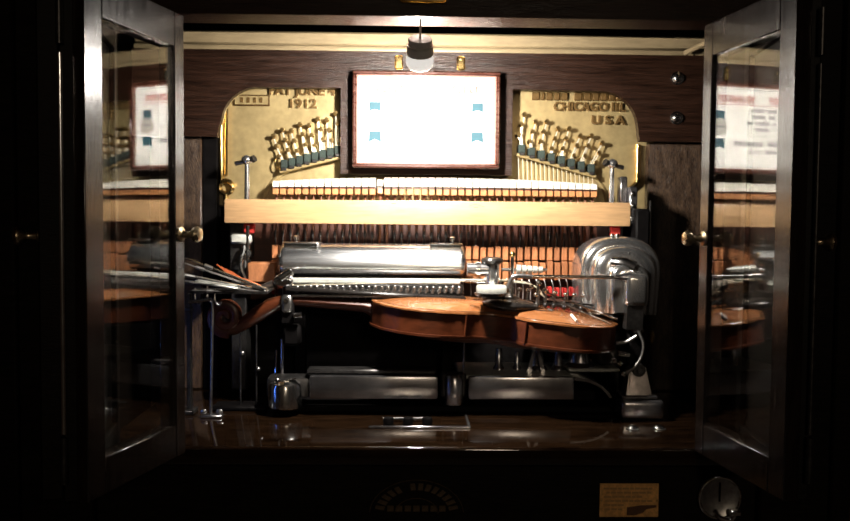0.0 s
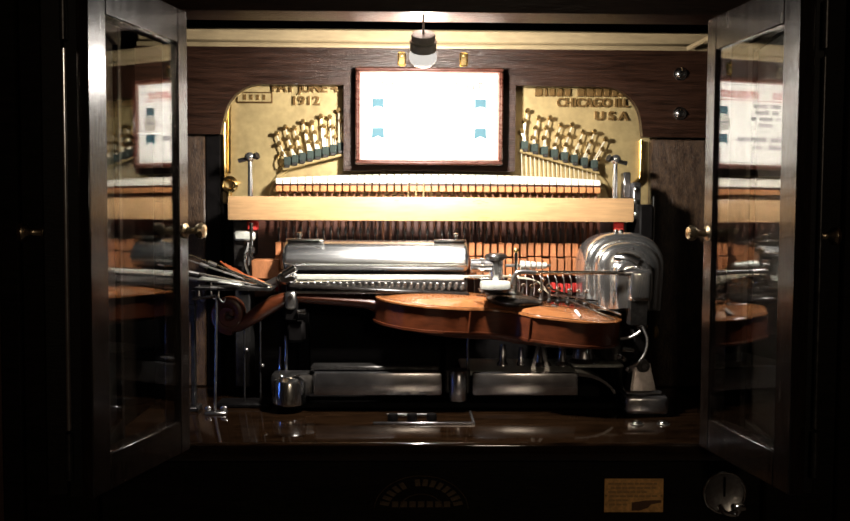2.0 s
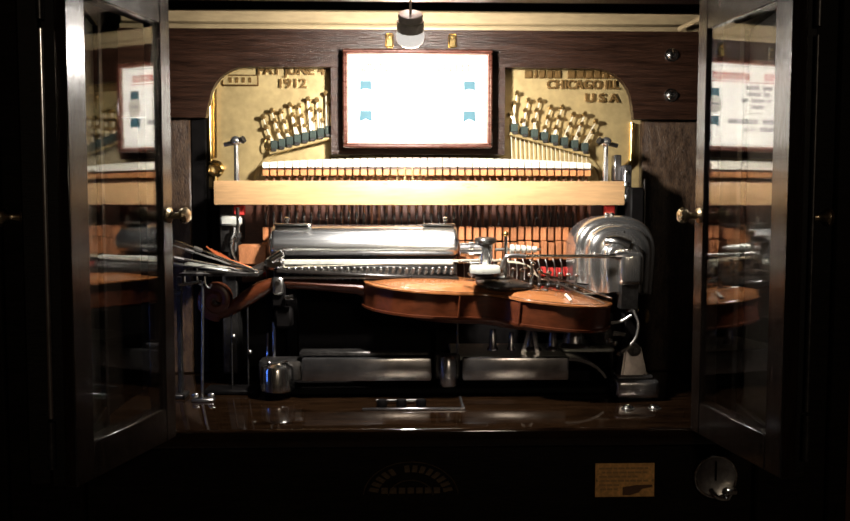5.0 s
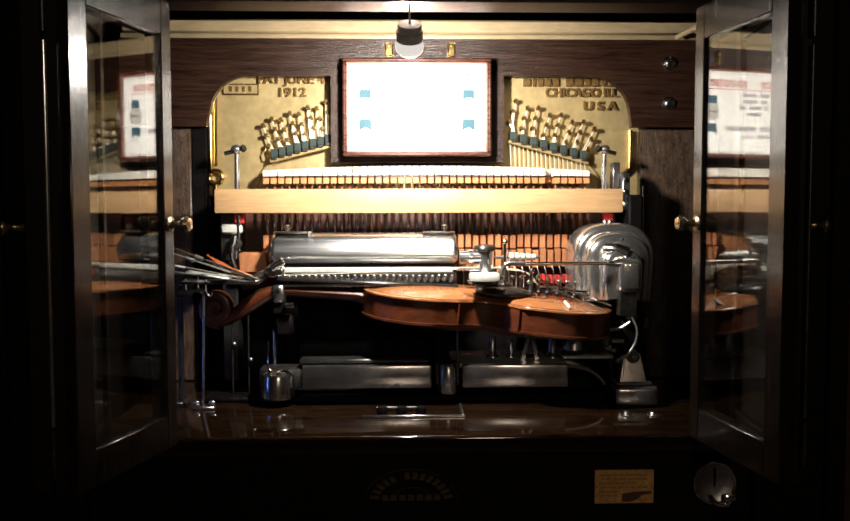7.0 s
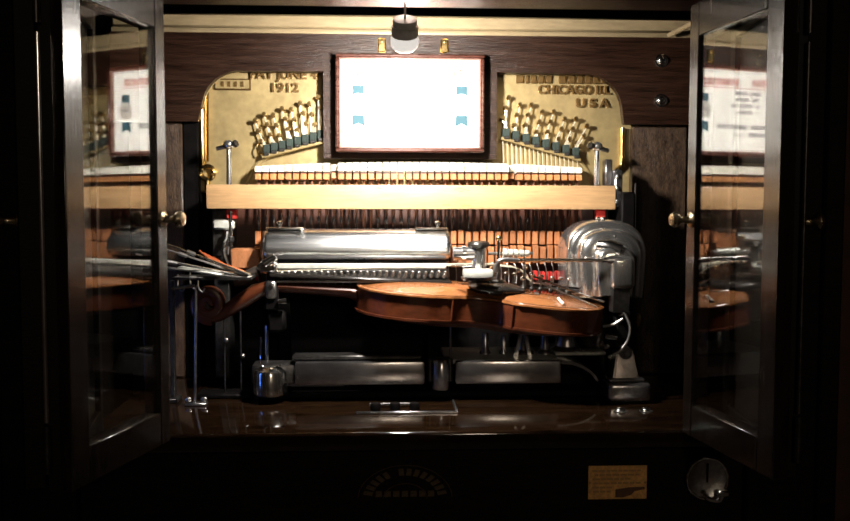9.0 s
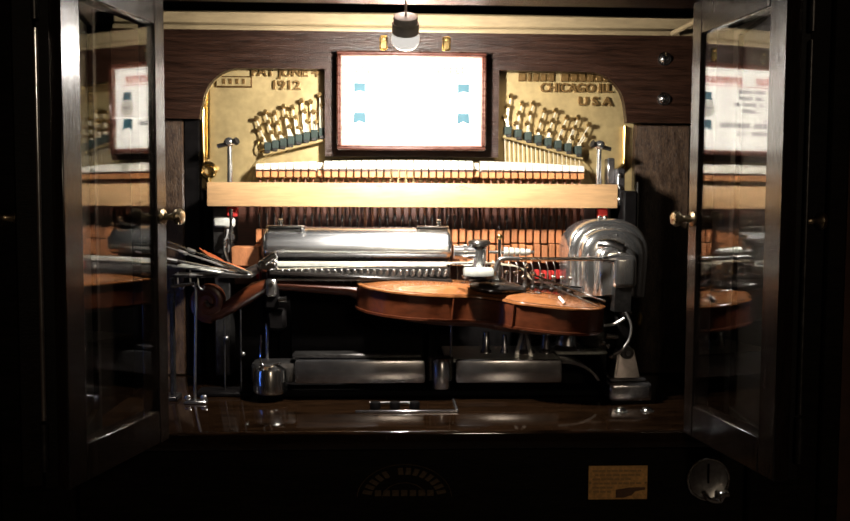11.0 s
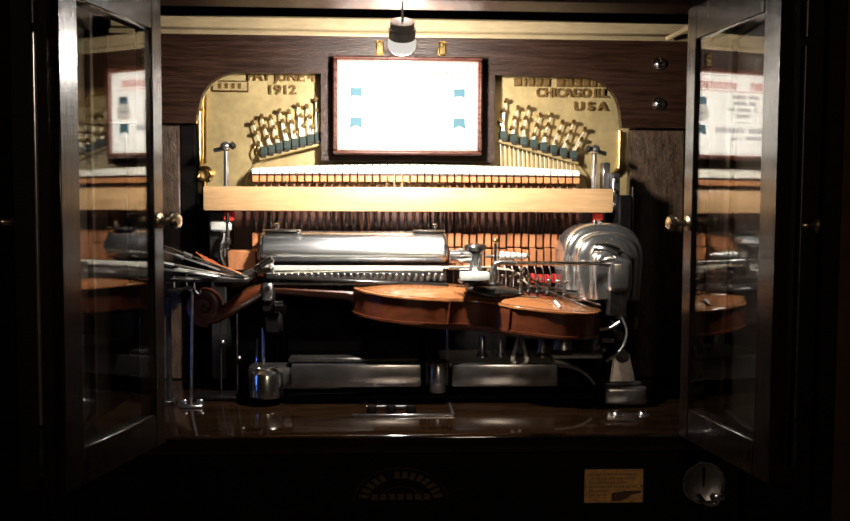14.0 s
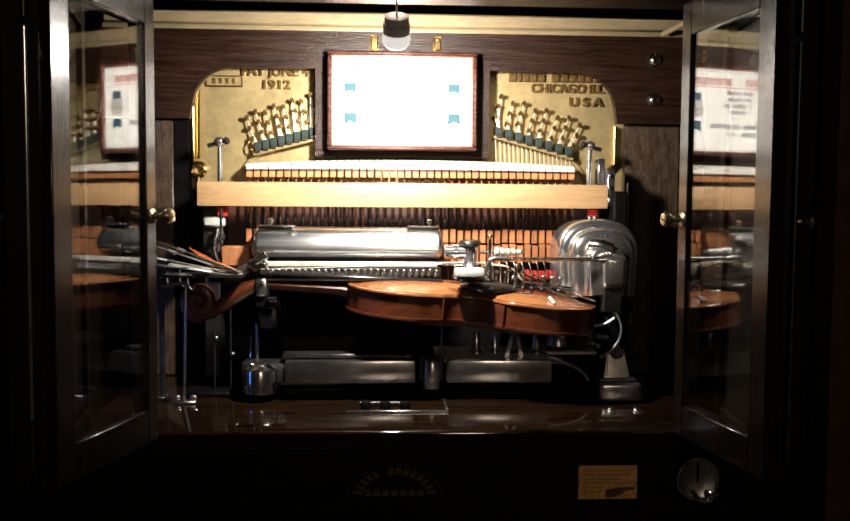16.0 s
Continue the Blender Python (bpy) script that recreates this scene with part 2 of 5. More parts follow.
def arc(c, r, a0, a1, n, plane="xz"):
    out = []
    for i in range(n):
        a = radians(a0 + (a1 - a0) * i / (n - 1))
        u, v = r * math.cos(a), r * math.sin(a)
        out.append(Vector(c) + (Vector((u, 0, v)) if plane == "xz" else Vector((u, v, 0))))
    return out


def slab(bm, outline, y0, y1):
    """A sheet cut to an outline of (x, z) points, from y0 to y1."""
    a = [bm.verts.new((x, y0, z)) for x, z in outline]
    b = [bm.verts.new((x, y1, z)) for x, z in outline]
    fa, fb = bm.faces.new(a), bm.faces.new(list(reversed(b)))
    n = len(a)
    for i in range(n):
        bm.faces.new((a[i], b[i], b[(i + 1) % n], a[(i + 1) % n]))
    bm.normal_update()
    bmesh.ops.triangulate(bm, faces=[fa, fb])
    return bm


def profile_x(bm, outline, x0, x1):
    """A bar along x with an outline of (y, z) points."""
    a = [bm.verts.new((x0, y, z)) for y, z in outline]
    b = [bm.verts.new((x1, y, z)) for y, z in outline]
    bm.faces.new(a), bm.faces.new(list(reversed(b)))
    n = len(a)
    for i in range(n):
        bm.faces.new((a[i], b[i], b[(i + 1) % n], a[(i + 1) % n]))
    return bm


def lettering(text, x, y, z, height, depth, width=None, centre=True):
    """Raised letters that face the viewer, as a bmesh."""
    cu = bpy.data.curves.new("letters", "FONT")
    cu.body, cu.size, cu.extrude = text, height * 1.38, depth / 2
    cu.offset = height * 0.03
    cu.align_x = "CENTER" if centre else "LEFT"
    ob = new("letters", cu)
    me = bpy.data.meshes.new_from_object(ob.evaluated_get(bpy.context.evaluated_depsgraph_get()))
    bm = B()
    bm.from_mesh(me)
    bpy.data.objects.remove(ob)
    bpy.data.meshes.remove(me)
    xs = [v.co.x for v in bm.verts]
    k = width / (max(xs) - min(xs)) if width else 1
    for v in bm.verts:
        v.co = Vector((x + v.co.x * k, y - v.co.z, z + v.co.y))
    return bm


# ---- room ----
def room_wall(name, x0, x1, y0, y1, z0, z1, material, label, category):
    return tagged(part(name, box(B(), x0, x1, y0, y1, z0, z1), material, smooth=False), label, category, kind="structure")


# Unseen shell closing the room; only the wall behind the cabinet edges into view.
room_wall("floor", -2.4, 2.6, -2.4, 2.2, -0.05, 0, FLOOR, "grey worn carpet floor in a dim room", "floor")
room_wall("ceiling", -2.4, 2.6, -2.4, 2.2, 2.7, 2.8, WALL, "dark ceiling of a dim room", "ceiling")
room_wall("wall_north", -2.4, 2.6, 2.2, 2.3, 0, 2.7, WALL, "dark brown wall behind the cabinet", "wall")
room_wall("wall_south", -2.4, 2.6, -2.5, -2.4, 0, 2.7, PALE_BOUNCE, "unseen pale wall added to brighten reflections in the metal", "wall")
room_wall("wall_west", -2.5, -2.4, -2.4, 2.2, 0, 2.7, WALL, "dark brown wall of a dim room", "wall")
room_wall("wall_east", 2.6, 2.7, -2.4, 2.2, 0, 2.7, WALL, "dark brown wall of a dim room", "wall")
# Unseen glowing disc added around the front fill light.
wall_lamp = thing("wall_lamp", (0.55, -2.4, 1.95), "unseen round warm lamp added as fill light from the front", "wall lamp")
part("rim", lathe(B(), [(0.185, 0), (0.185, 0.058), (0.170, 0.064), (0.12, 0.064)], pose(0.55, -2.399, 1.95, -90), 32), BRASS_DARK, wall_lamp)
part("diffuser", lathe(B(), [(0.168, 0.0645), (0.14, 0.085), (0.08, 0.100), (0.02, 0.104)], pose(0.55, -2.399, 1.95, -90), 32), DIFFUSER, wall_lamp, "glowing face of the added fill lamp")

# ---- cabinet ----
X0, X1 = -0.345, 0.437          # sides of the front opening
FRONT, SHELF_Z, LINTEL_Z = 1.067, 1.037, 1.534
cabinet = thing("music_machine_cabinet", (0.046, 1.32, 0.0), "tall dark oak cabinet with open glazed folding doors", "cabinet")


def build_cabinet():
    part("side_panel", box(B(), X0 - 0.11, X0 - 0.085, FRONT, 1.60, 0.02, 1.78, 0.003), OAK_SHADED, cabinet)
    part("side_panel", box(B(), X1 + 0.085, X1 + 0.11, FRONT, 1.60, 0.02, 1.78, 0.003), OAK_SHADED, cabinet)
    part("front_stile", box(B(), X0 - 0.084, X0, FRONT, FRONT + 0.03, 0.02, 1.78, 0.003), OAK_SHADED, cabinet)
    part("front_stile", box(B(), X1, X1 + 0.084, FRONT, FRONT + 0.03, 0.02, 1.78, 0.003), OAK_SHADED, cabinet)
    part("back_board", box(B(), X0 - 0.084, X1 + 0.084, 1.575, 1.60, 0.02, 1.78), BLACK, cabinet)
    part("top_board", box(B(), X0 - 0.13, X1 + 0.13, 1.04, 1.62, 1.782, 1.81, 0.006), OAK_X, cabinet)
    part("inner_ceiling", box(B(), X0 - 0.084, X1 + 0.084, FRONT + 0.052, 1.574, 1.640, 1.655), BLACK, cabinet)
    part("lintel", box(B(), X0 + 0.001, X1 - 0.001, FRONT, FRONT + 0.050, LINTEL_Z, 1.78, 0.0025, seg=2), OAK_X, cabinet, "dark oak lintel with a varnished underside")
    lock = part("lock_plate", box(B(), 0.007, 0.061, FRONT - 0.003, FRONT - 0.0002, 1.549, 1.577, 0.003), BRASS, cabinet, "brass lock plate")
    bm = rod(B(), (0.034, FRONT - 0.0045, 1.566), (0.034, FRONT - 0.002, 1.566), 0.0035)
    box(bm, 0.0325, 0.0355, FRONT - 0.0045, FRONT - 0.002, 1.556, 1.565)
    part("keyhole", bm, BLACK, lock)
    for x in (0.014, 0.054):
        part("screw", ball(B(), (x, FRONT - 0.003, 1.563), 0.003, (1, 0.4, 1), 10), BRASS_DARK, lock)
    part("shelf_board", box(B(), X0 + 0.001, X1 - 0.001, FRONT - 0.001, 1.574, SHELF_Z - 0.022, SHELF_Z, 0.004, seg=3), SHELF, cabinet, "glossy varnished dark shelf board")
    part("lower_panel", box(B(), X0 + 0.001, X1 - 0.001, FRONT + 0.007, FRONT + 0.028, 0.10, SHELF_Z - 0.023, 0.002), OAK_SHADED, cabinet)
    part("plinth", box(B(), X0 - 0.12, X1 + 0.12, FRONT - 0.012, FRONT + 0.0, 0.02, 0.10, 0.004), OAK_SHADED, cabinet)
    # inner posts of rough quartered oak on both sides of the opening in the frame
    part("inner_post", box(B(), 0.392, 0.478, 1.405, 1.43, SHELF_Z, 1.425, 0.002), OAK_ROUGH, cabinet, "dark quartered oak inner post")
    part("inner_post", box(B(), -0.345, -0.298, 1.405, 1.43, SHELF_Z, 1.428, 0.002), OAK_ROUGH, cabinet, "dark quartered oak inner post")
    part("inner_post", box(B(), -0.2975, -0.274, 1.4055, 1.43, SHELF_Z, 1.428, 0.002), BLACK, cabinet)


def frame_ring(bm, length, z0, z1, stile, end_stile, rail, thick, m):
    """Four frame members in a leaf's own space: u along the leaf, its face towards +v."""
    box(bm, 0, stile, -thick, 0, z0, z1, 0.0010, m)
    box(bm, length - end_stile, length, -thick, 0, z0, z1, 0.0010, m)
    box(bm, stile, length - end_stile, -thick, 0, z1 - rail, z1, 0.0010, m)
    box(bm, stile, length - end_stile, -thick, 0, z0, z0 + rail * 0.95, 0.0010, m)
    return bm


def leaf(near, far, side, knob_at, skew=0.0, wood=OAK_DOOR, glazed=True, label="open dark oak door leaf with a glass pane"):
    """One glazed leaf from near to far (x, y); side = +1 when its face looks towards +x."""
    near, far = Vector((*near, 0)), Vector((*far, 0))
    d = far - near
    ang = math.atan2(d.y, d.x)
    m = Matrix.Translation(near) @ Matrix.Rotation(ang, 4, "Z") @ Matrix.Diagonal((1, -side, 1, 1))
    ln, z0, z1 = d.length, 1.034, 1.528
    door = part("door_leaf", frame_ring(B(), ln, z0, z1, 0.028, 0.020, 0.038, 0.022, m), wood, cabinet, label)
    if glazed:
        pane = part("pane", box(B(), 0.026, ln - 0.018, -0.0065, -0.0035, z0 + 0.034, z1 - 0.036, 0, m @ Matrix.Translation((ln / 2, 0, 0)) @ Matrix.Rotation(radians(skew), 4, "Z") @ Matrix.Translation((-ln / 2, 0, 0))), GLASS, door, "clear glass pane", smooth=False)
        pane.visible_shadow = False
    else:
        part("door_panel", box(B(), 0.026, ln - 0.018, -0.016, -0.008, z0 + 0.034, z1 - 0.036, 0, m), wood, door, smooth=False)
    if knob_at is not None:
        u, zk = knob_at
        turn = m @ Matrix.Translation((u, 0, zk)) @ Matrix.Rotation(radians(-90), 4, "X")
        part("door_knob", lathe(B(), [(0.0085, 0), (0.0085, 0.002), (0.0045, 0.004), (0.0035, 0.010), (0.0045, 0.014), (0.0085, 0.0175), (0.0092, 0.021), (0.007, 0.0245), (0.002, 0.026)], turn, 20), KNOB, door, "small turned brass knob")
    return door, m, ln


def build_doors():
    # inner leaves fold back to the opening; outer leaves hang on the front stiles
    for near, far, side, skew in (((-0.2796, 0.877), (-0.2335, 1.0518), 1, -0.80), ((0.3820, 0.884), (0.3572, 1.0650), -1, 0.0)):
        leaf(near, far, side, (0.171, 1.284), skew)
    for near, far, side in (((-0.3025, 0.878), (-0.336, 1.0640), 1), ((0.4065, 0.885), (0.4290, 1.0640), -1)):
        door, m, ln = leaf(near, far, -side, None, 0.0, OAK_SHADED, False, "outer door leaf folded open, oak darkened as shade")
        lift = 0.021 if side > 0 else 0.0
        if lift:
            # Block sized so that the left knob lands right in the camera's view.
            part("meeting_stile", box(B(), 0.002, 0.040, 0.0005, lift, 1.036, 1.526, 0.002, m), OAK_SHADED, door)
        back = m @ Matrix.Translation((0.020, lift, 1.284)) @ Matrix.Rotation(radians(-90), 4, "X")
        part("door_knob", lathe(B(), [(0.0085, 0), (0.0085, 0.002), (0.0045, 0.004), (0.0035, 0.010), (0.0045, 0.014), (0.0085, 0.0175), (0.0092, 0.021), (0.007, 0.0245), (0.002, 0.026)], back, 20), KNOB, door, "small turned brass knob")
        hx = near[0] + 0.002 * side
        # Light on the left hinge, and its lack on the right, put into the metals.
        part("piano_hinge", rod(B(), (hx, near[1] - 0.0035, 1.10), (hx, near[1] - 0.0035, 1.452), 0.0024), HOOD if side > 0 else DARK_METAL, door, "long thin hinge")
        for z in (1.075, 1.482):
            part("hinge", rod(B(), (hx, near[1] - 0.004, z - 0.022), (hx, near[1] - 0.004, z + 0.022), 0.0035), DARK_METAL, door)


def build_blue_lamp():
    # Unseen source added for the blue reflections on foot, bar and cover.
    lamp = thing("blue_strip_lamp", (-0.372, 1.112, 1.07), "unseen blue strip lamp added behind the front stile for blue reflections", "lamp")
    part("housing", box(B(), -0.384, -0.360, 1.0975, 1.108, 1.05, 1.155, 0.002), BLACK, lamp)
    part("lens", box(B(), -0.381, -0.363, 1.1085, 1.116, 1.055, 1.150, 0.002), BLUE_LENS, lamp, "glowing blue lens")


build_cabinet()
build_doors()
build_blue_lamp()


# ---- arched oak board over the piano ----
def build_arch():
    top, z_in, zb = 1.557, 1.4985, 1.426
    tongue = 1.372
    board = thing("arched_oak_board", (0.05, 1.40, zb), "dark oak board with an arched cut-out above the piano frame", "panel")
    pts = [(-0.400, top), (-0.400, zb), (-0.271, zb), (-0.267, 1.444)]
    pts += [(p.x, p.z) for p in arc((-0.209, 0, 1.4455), 0.056, 172, 95, 9)]
    pts += [(-0.084, z_in + 0.003), (-0.084, tongue), (0.178, tongue), (0.178, z_in + 0.004)]
    pts += [(p.x, p.z) for p in arc((0.314, 0, 1.4445), 0.057, 88, 8, 9)]
    pts += [(0.374, zb), (0.480, zb), (0.480, top)]
    part("board", slab(B(), pts, 1.39, 1.404), OAK_X, board, smooth=False)
    part("top_ledge", box(B(), -0.400, 0.480, 1.400, 1.50, 1.5670, 1.588, 0.003), CREAM, board, "pale bronzed top ledge")
    part("ledge_lip", box(B(), -0.400, 0.480, 1.396, 1.50, 1.5575, 1.5660, 0.003, seg=2), CREAM, board)
    part("stay_rod", rod(B(), (0.440, 1.386, 1.560), (0.468, 1.300, 1.572), 0.004), CREAM, board, "pale stay rod")
    part("gilt_edge", tube(B(), [Vector((p.x, 1.406, p.z)) for p in arc((-0.209, 0, 1.4455), 0.0575, 176, 92, 14)], 0.0022, 6), GOLD, board)
    for z in (1.5222, 1.4620):
        bolt = part("bolt", lathe(B(), [(0.0100, 0), (0.0100, 0.0015), (0.0078, 0.0020), (0.0074, 0.0040), (0.0055, 0.0062), (0.0025, 0.0074)], pose(0.4298, 1.39, z, 90), 20), CHROME, board, "round nickel bolt on a washer")
        part("slot", box(B(), 0.4268, 0.4328, 1.3822, 1.3834, z - 0.0006, z + 0.0006), BLACK, bolt)
    for x in (0.004, 0.098):
        hook = part("hanger_plate", box(B(), x - 0.006, x + 0.006, 1.3865, 1.3898, 1.530, 1.551, 0.002), BRASS, board, "small brass hanger plate")
        part("screw", ball(B(), (x, 1.3863, 1.546), 0.0022, (1, 0.5, 1), 8), BRASS_DARK, hook)


# ---- piano frame ----
def build_plate():
    fr = thing("piano_harp", (0.05, 1.52, SHELF_Z), "bronze-painted cast iron piano frame with raised lettering", "piano harp")
    bm = box(B(), -0.335, 0.43, 1.51, 1.53, 1.322, 1.552, 0.003)
    part("plate", bm, GOLD, fr)
    part("support_post", box(B(), -0.33, -0.30, 1.53, 1.56, SHELF_Z, 1.55), BLACK, fr)
    part("support_post", box(B(), 0.40, 0.43, 1.53, 1.56, SHELF_Z, 1.55), BLACK, fr)
    for txt, x, z, w in (("PAT JUNE 4", -0.156, 1.5075, 0.108), ("1912", -0.155, 1.4865, 0.044), ("CHICAGO ILL", 0.320, 1.487, 0.120), ("U S A", 0.351, 1.4655, 0.056)):
        part("cast_letters", lettering(txt, x, 1.5075, z - 0.001, 0.0145, 0.007, w), LETTER_TOP, fr, "raised cast letters", smooth=False)
    x = 0.224
    for w in (0.012, 0.005, 0.009, 0.009, 0.010, 0.0, 0.012, 0.011, 0.010, 0.010, 0.009, 0.009):
        if w:
            part("cast_letter", box(B(), x, x + w, 1.504, 1.5098, 1.5025, 1.5155, 0.001), LETTER_TOP, fr)
        x += w + 0.0035 if w else 0.008
    plate = part("number_plate", box(B(), -0.268, -0.209, 1.506, 1.5095, 1.4875, 1.506, 0.001), LETTER, fr, "small framed number plate")
    part("plate_field", box(B(), -0.2655, -0.2115, 1.5045, 1.5058, 1.490, 1.5035), GOLD, plate)
    for i in range(4):
        part("digit_bar", box(B(), -0.256 + i * 0.0105, -0.2515 + i * 0.0105, 1.5025, 1.5044, 1.4925, 1.501), LETTER_TOP, plate)
    # tuning pins in slanting rows with their strings and felts
    pin = None
    for side in (-1, 1):
        for k in range(8):
            if side < 0:
                xb, zb = -0.183 + 0.0125 * k, 1.385 + 0.0034 * k
                xt, zt = -0.201 + 0.0145 * k, 1.435 + 0.0046 * k
            else:
                xb, zb = 0.322 - 0.0165 * k, 1.383 + 0.0044 * k
                xt, zt = 0.340 - 0.0185 * k, 1.430 + 0.0056 * k
            felt = part("felt_block", box(B(), xb - 0.0054, xb + 0.0054, 1.491, 1.5098, zb - 0.002, zb + 0.014, 0.001), FELT_GREEN, fr, "dark green felt block")
            part("string_shoe", box(B(), xb - 0.0045, xb + 0.0045, 1.486, 1.4905, zb - 0.004, zb + 0.001, 0.001), DARK_METAL, fr)
            for j in range(3):
                px, pz = xt - side * (-0.0045) * j * 0.9 - side * 0.002 * j, zt + 0.002 - 0.0165 * j + (0.0058 if k % 2 else 0)
                if side < 0:
                    px = xt + 0.0046 * j
                else:
                    px = xt - 0.0050 * j
                if pin is None:
                    bm = rod(B(), (px, 1.5098, pz - 0.001), (px, 1.494, pz + 0.001), 0.0020, 0.0019, 10)
                    rod(bm, (px, 1.499, pz - 0.0002), (px, 1.492, pz + 0.0012), 0.0039, 0.0034, 12)
                    pin = part("tuning_pin", bm, BRASS_DARK, fr, "aged brass tuning pin")
                    p0 = (px, pz)
                else:
                    twin(pin, (px - p0[0], 0, pz - p0[1]))
                sx = xb + (j - 1) * 0.0034
                part("string", rod(B(), (px, 1.499, pz - 0.002), (sx, 1.4945, zb + 0.010), 0.0013, 0.0013, 6), STRING, fr)
        sx0, sz0, sx1, sz1 = (-0.190, 1.3795, -0.088, 1.4045) if side < 0 else (0.329, 1.377, 0.198, 1.4115)
        part("pressure_bar", rod(B(), (sx0, 1.492, sz0), (sx1, 1.492, sz1), 0.0028), GOLD, fr)
        if side < 0:
            part("wire_curl", tube(B(), [(-0.197, 1.500, 1.402), (-0.199, 1.497, 1.392), (-0.195, 1.495, 1.384), (-0.188, 1.495, 1.386), (-0.187, 1.497, 1.392)], 0.0014, 6), BRASS, fr)
        for i in range(18 if side > 0 else 0):
            f = (i + 0.5) / 18
            x, z = sx0 + (sx1 - sx0) * f, sz0 + (sz1 - sz0) * f
            part("bass_string", rod(B(), (x, 1.5, z - 0.002), (x + side * 0.002, 1.5, z - 0.05), 0.0007, 0.0007, 6), STRING, fr)
        cx = -0.175 if side < 0 else 0.312
        part("cast_rib", tube(B(), arc((cx + side * -0.02, 1.507, 1.325), 0.062, 88 if side > 0 else 92, 5 if side > 0 else 175, 14), 0.0035, 8), GOLD, fr)
    part("gilt_pipe", tube(B(), [(-0.2875, 1.503, 1.500), (-0.2880, 1.503, 1.420), (-0.2870, 1.503, 1.366)], 0.0040, 10), BRASS, fr, "bright brass pipe")
    part("gilt_pipe", tube(B(), [(-0.2785, 1.503, 1.498), (-0.2795, 1.503, 1.372)], 0.0030, 8), BRASS, fr)
    part("pipe_ring", tube(B(), arc((-0.2800, 1.503, 1.354), 0.0105, 0, 360, 25), 0.0042, 8), BRASS, fr, "brass ring")
    part("gilt_pipe", tube(B(), [(-0.2800, 1.503, 1.342), (-0.2800, 1.503, 1.325)], 0.0046, 10), BRASS, fr)
    part("gilt_pipe", tube(B(), [(0.4013, 1.503, 1.4308), (0.4013, 1.503, 1.3759), (0.3981, 1.503, 1.3654), (0.3854, 1.503, 1.3548), (0.3791, 1.503, 1.3475)], 0.0042, 10), BRASS, fr, "bright brass pipe")
    return fr


def scale_from_eye(root, k):
    """Moves a thing in depth from the camera's eye, keeping its place in view."""
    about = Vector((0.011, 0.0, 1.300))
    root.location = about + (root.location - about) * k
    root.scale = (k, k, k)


build_arch()
harp = build_plate()
scale_from_eye(harp, 0.941)


# ---- piano action ----
HAMMERS = []
action = thing("piano_action", (0.06, 1.42, SHELF_Z), "row of piano hammers and blocks behind a maple rail", "piano action")
PITCH = 0.506 / 43.5


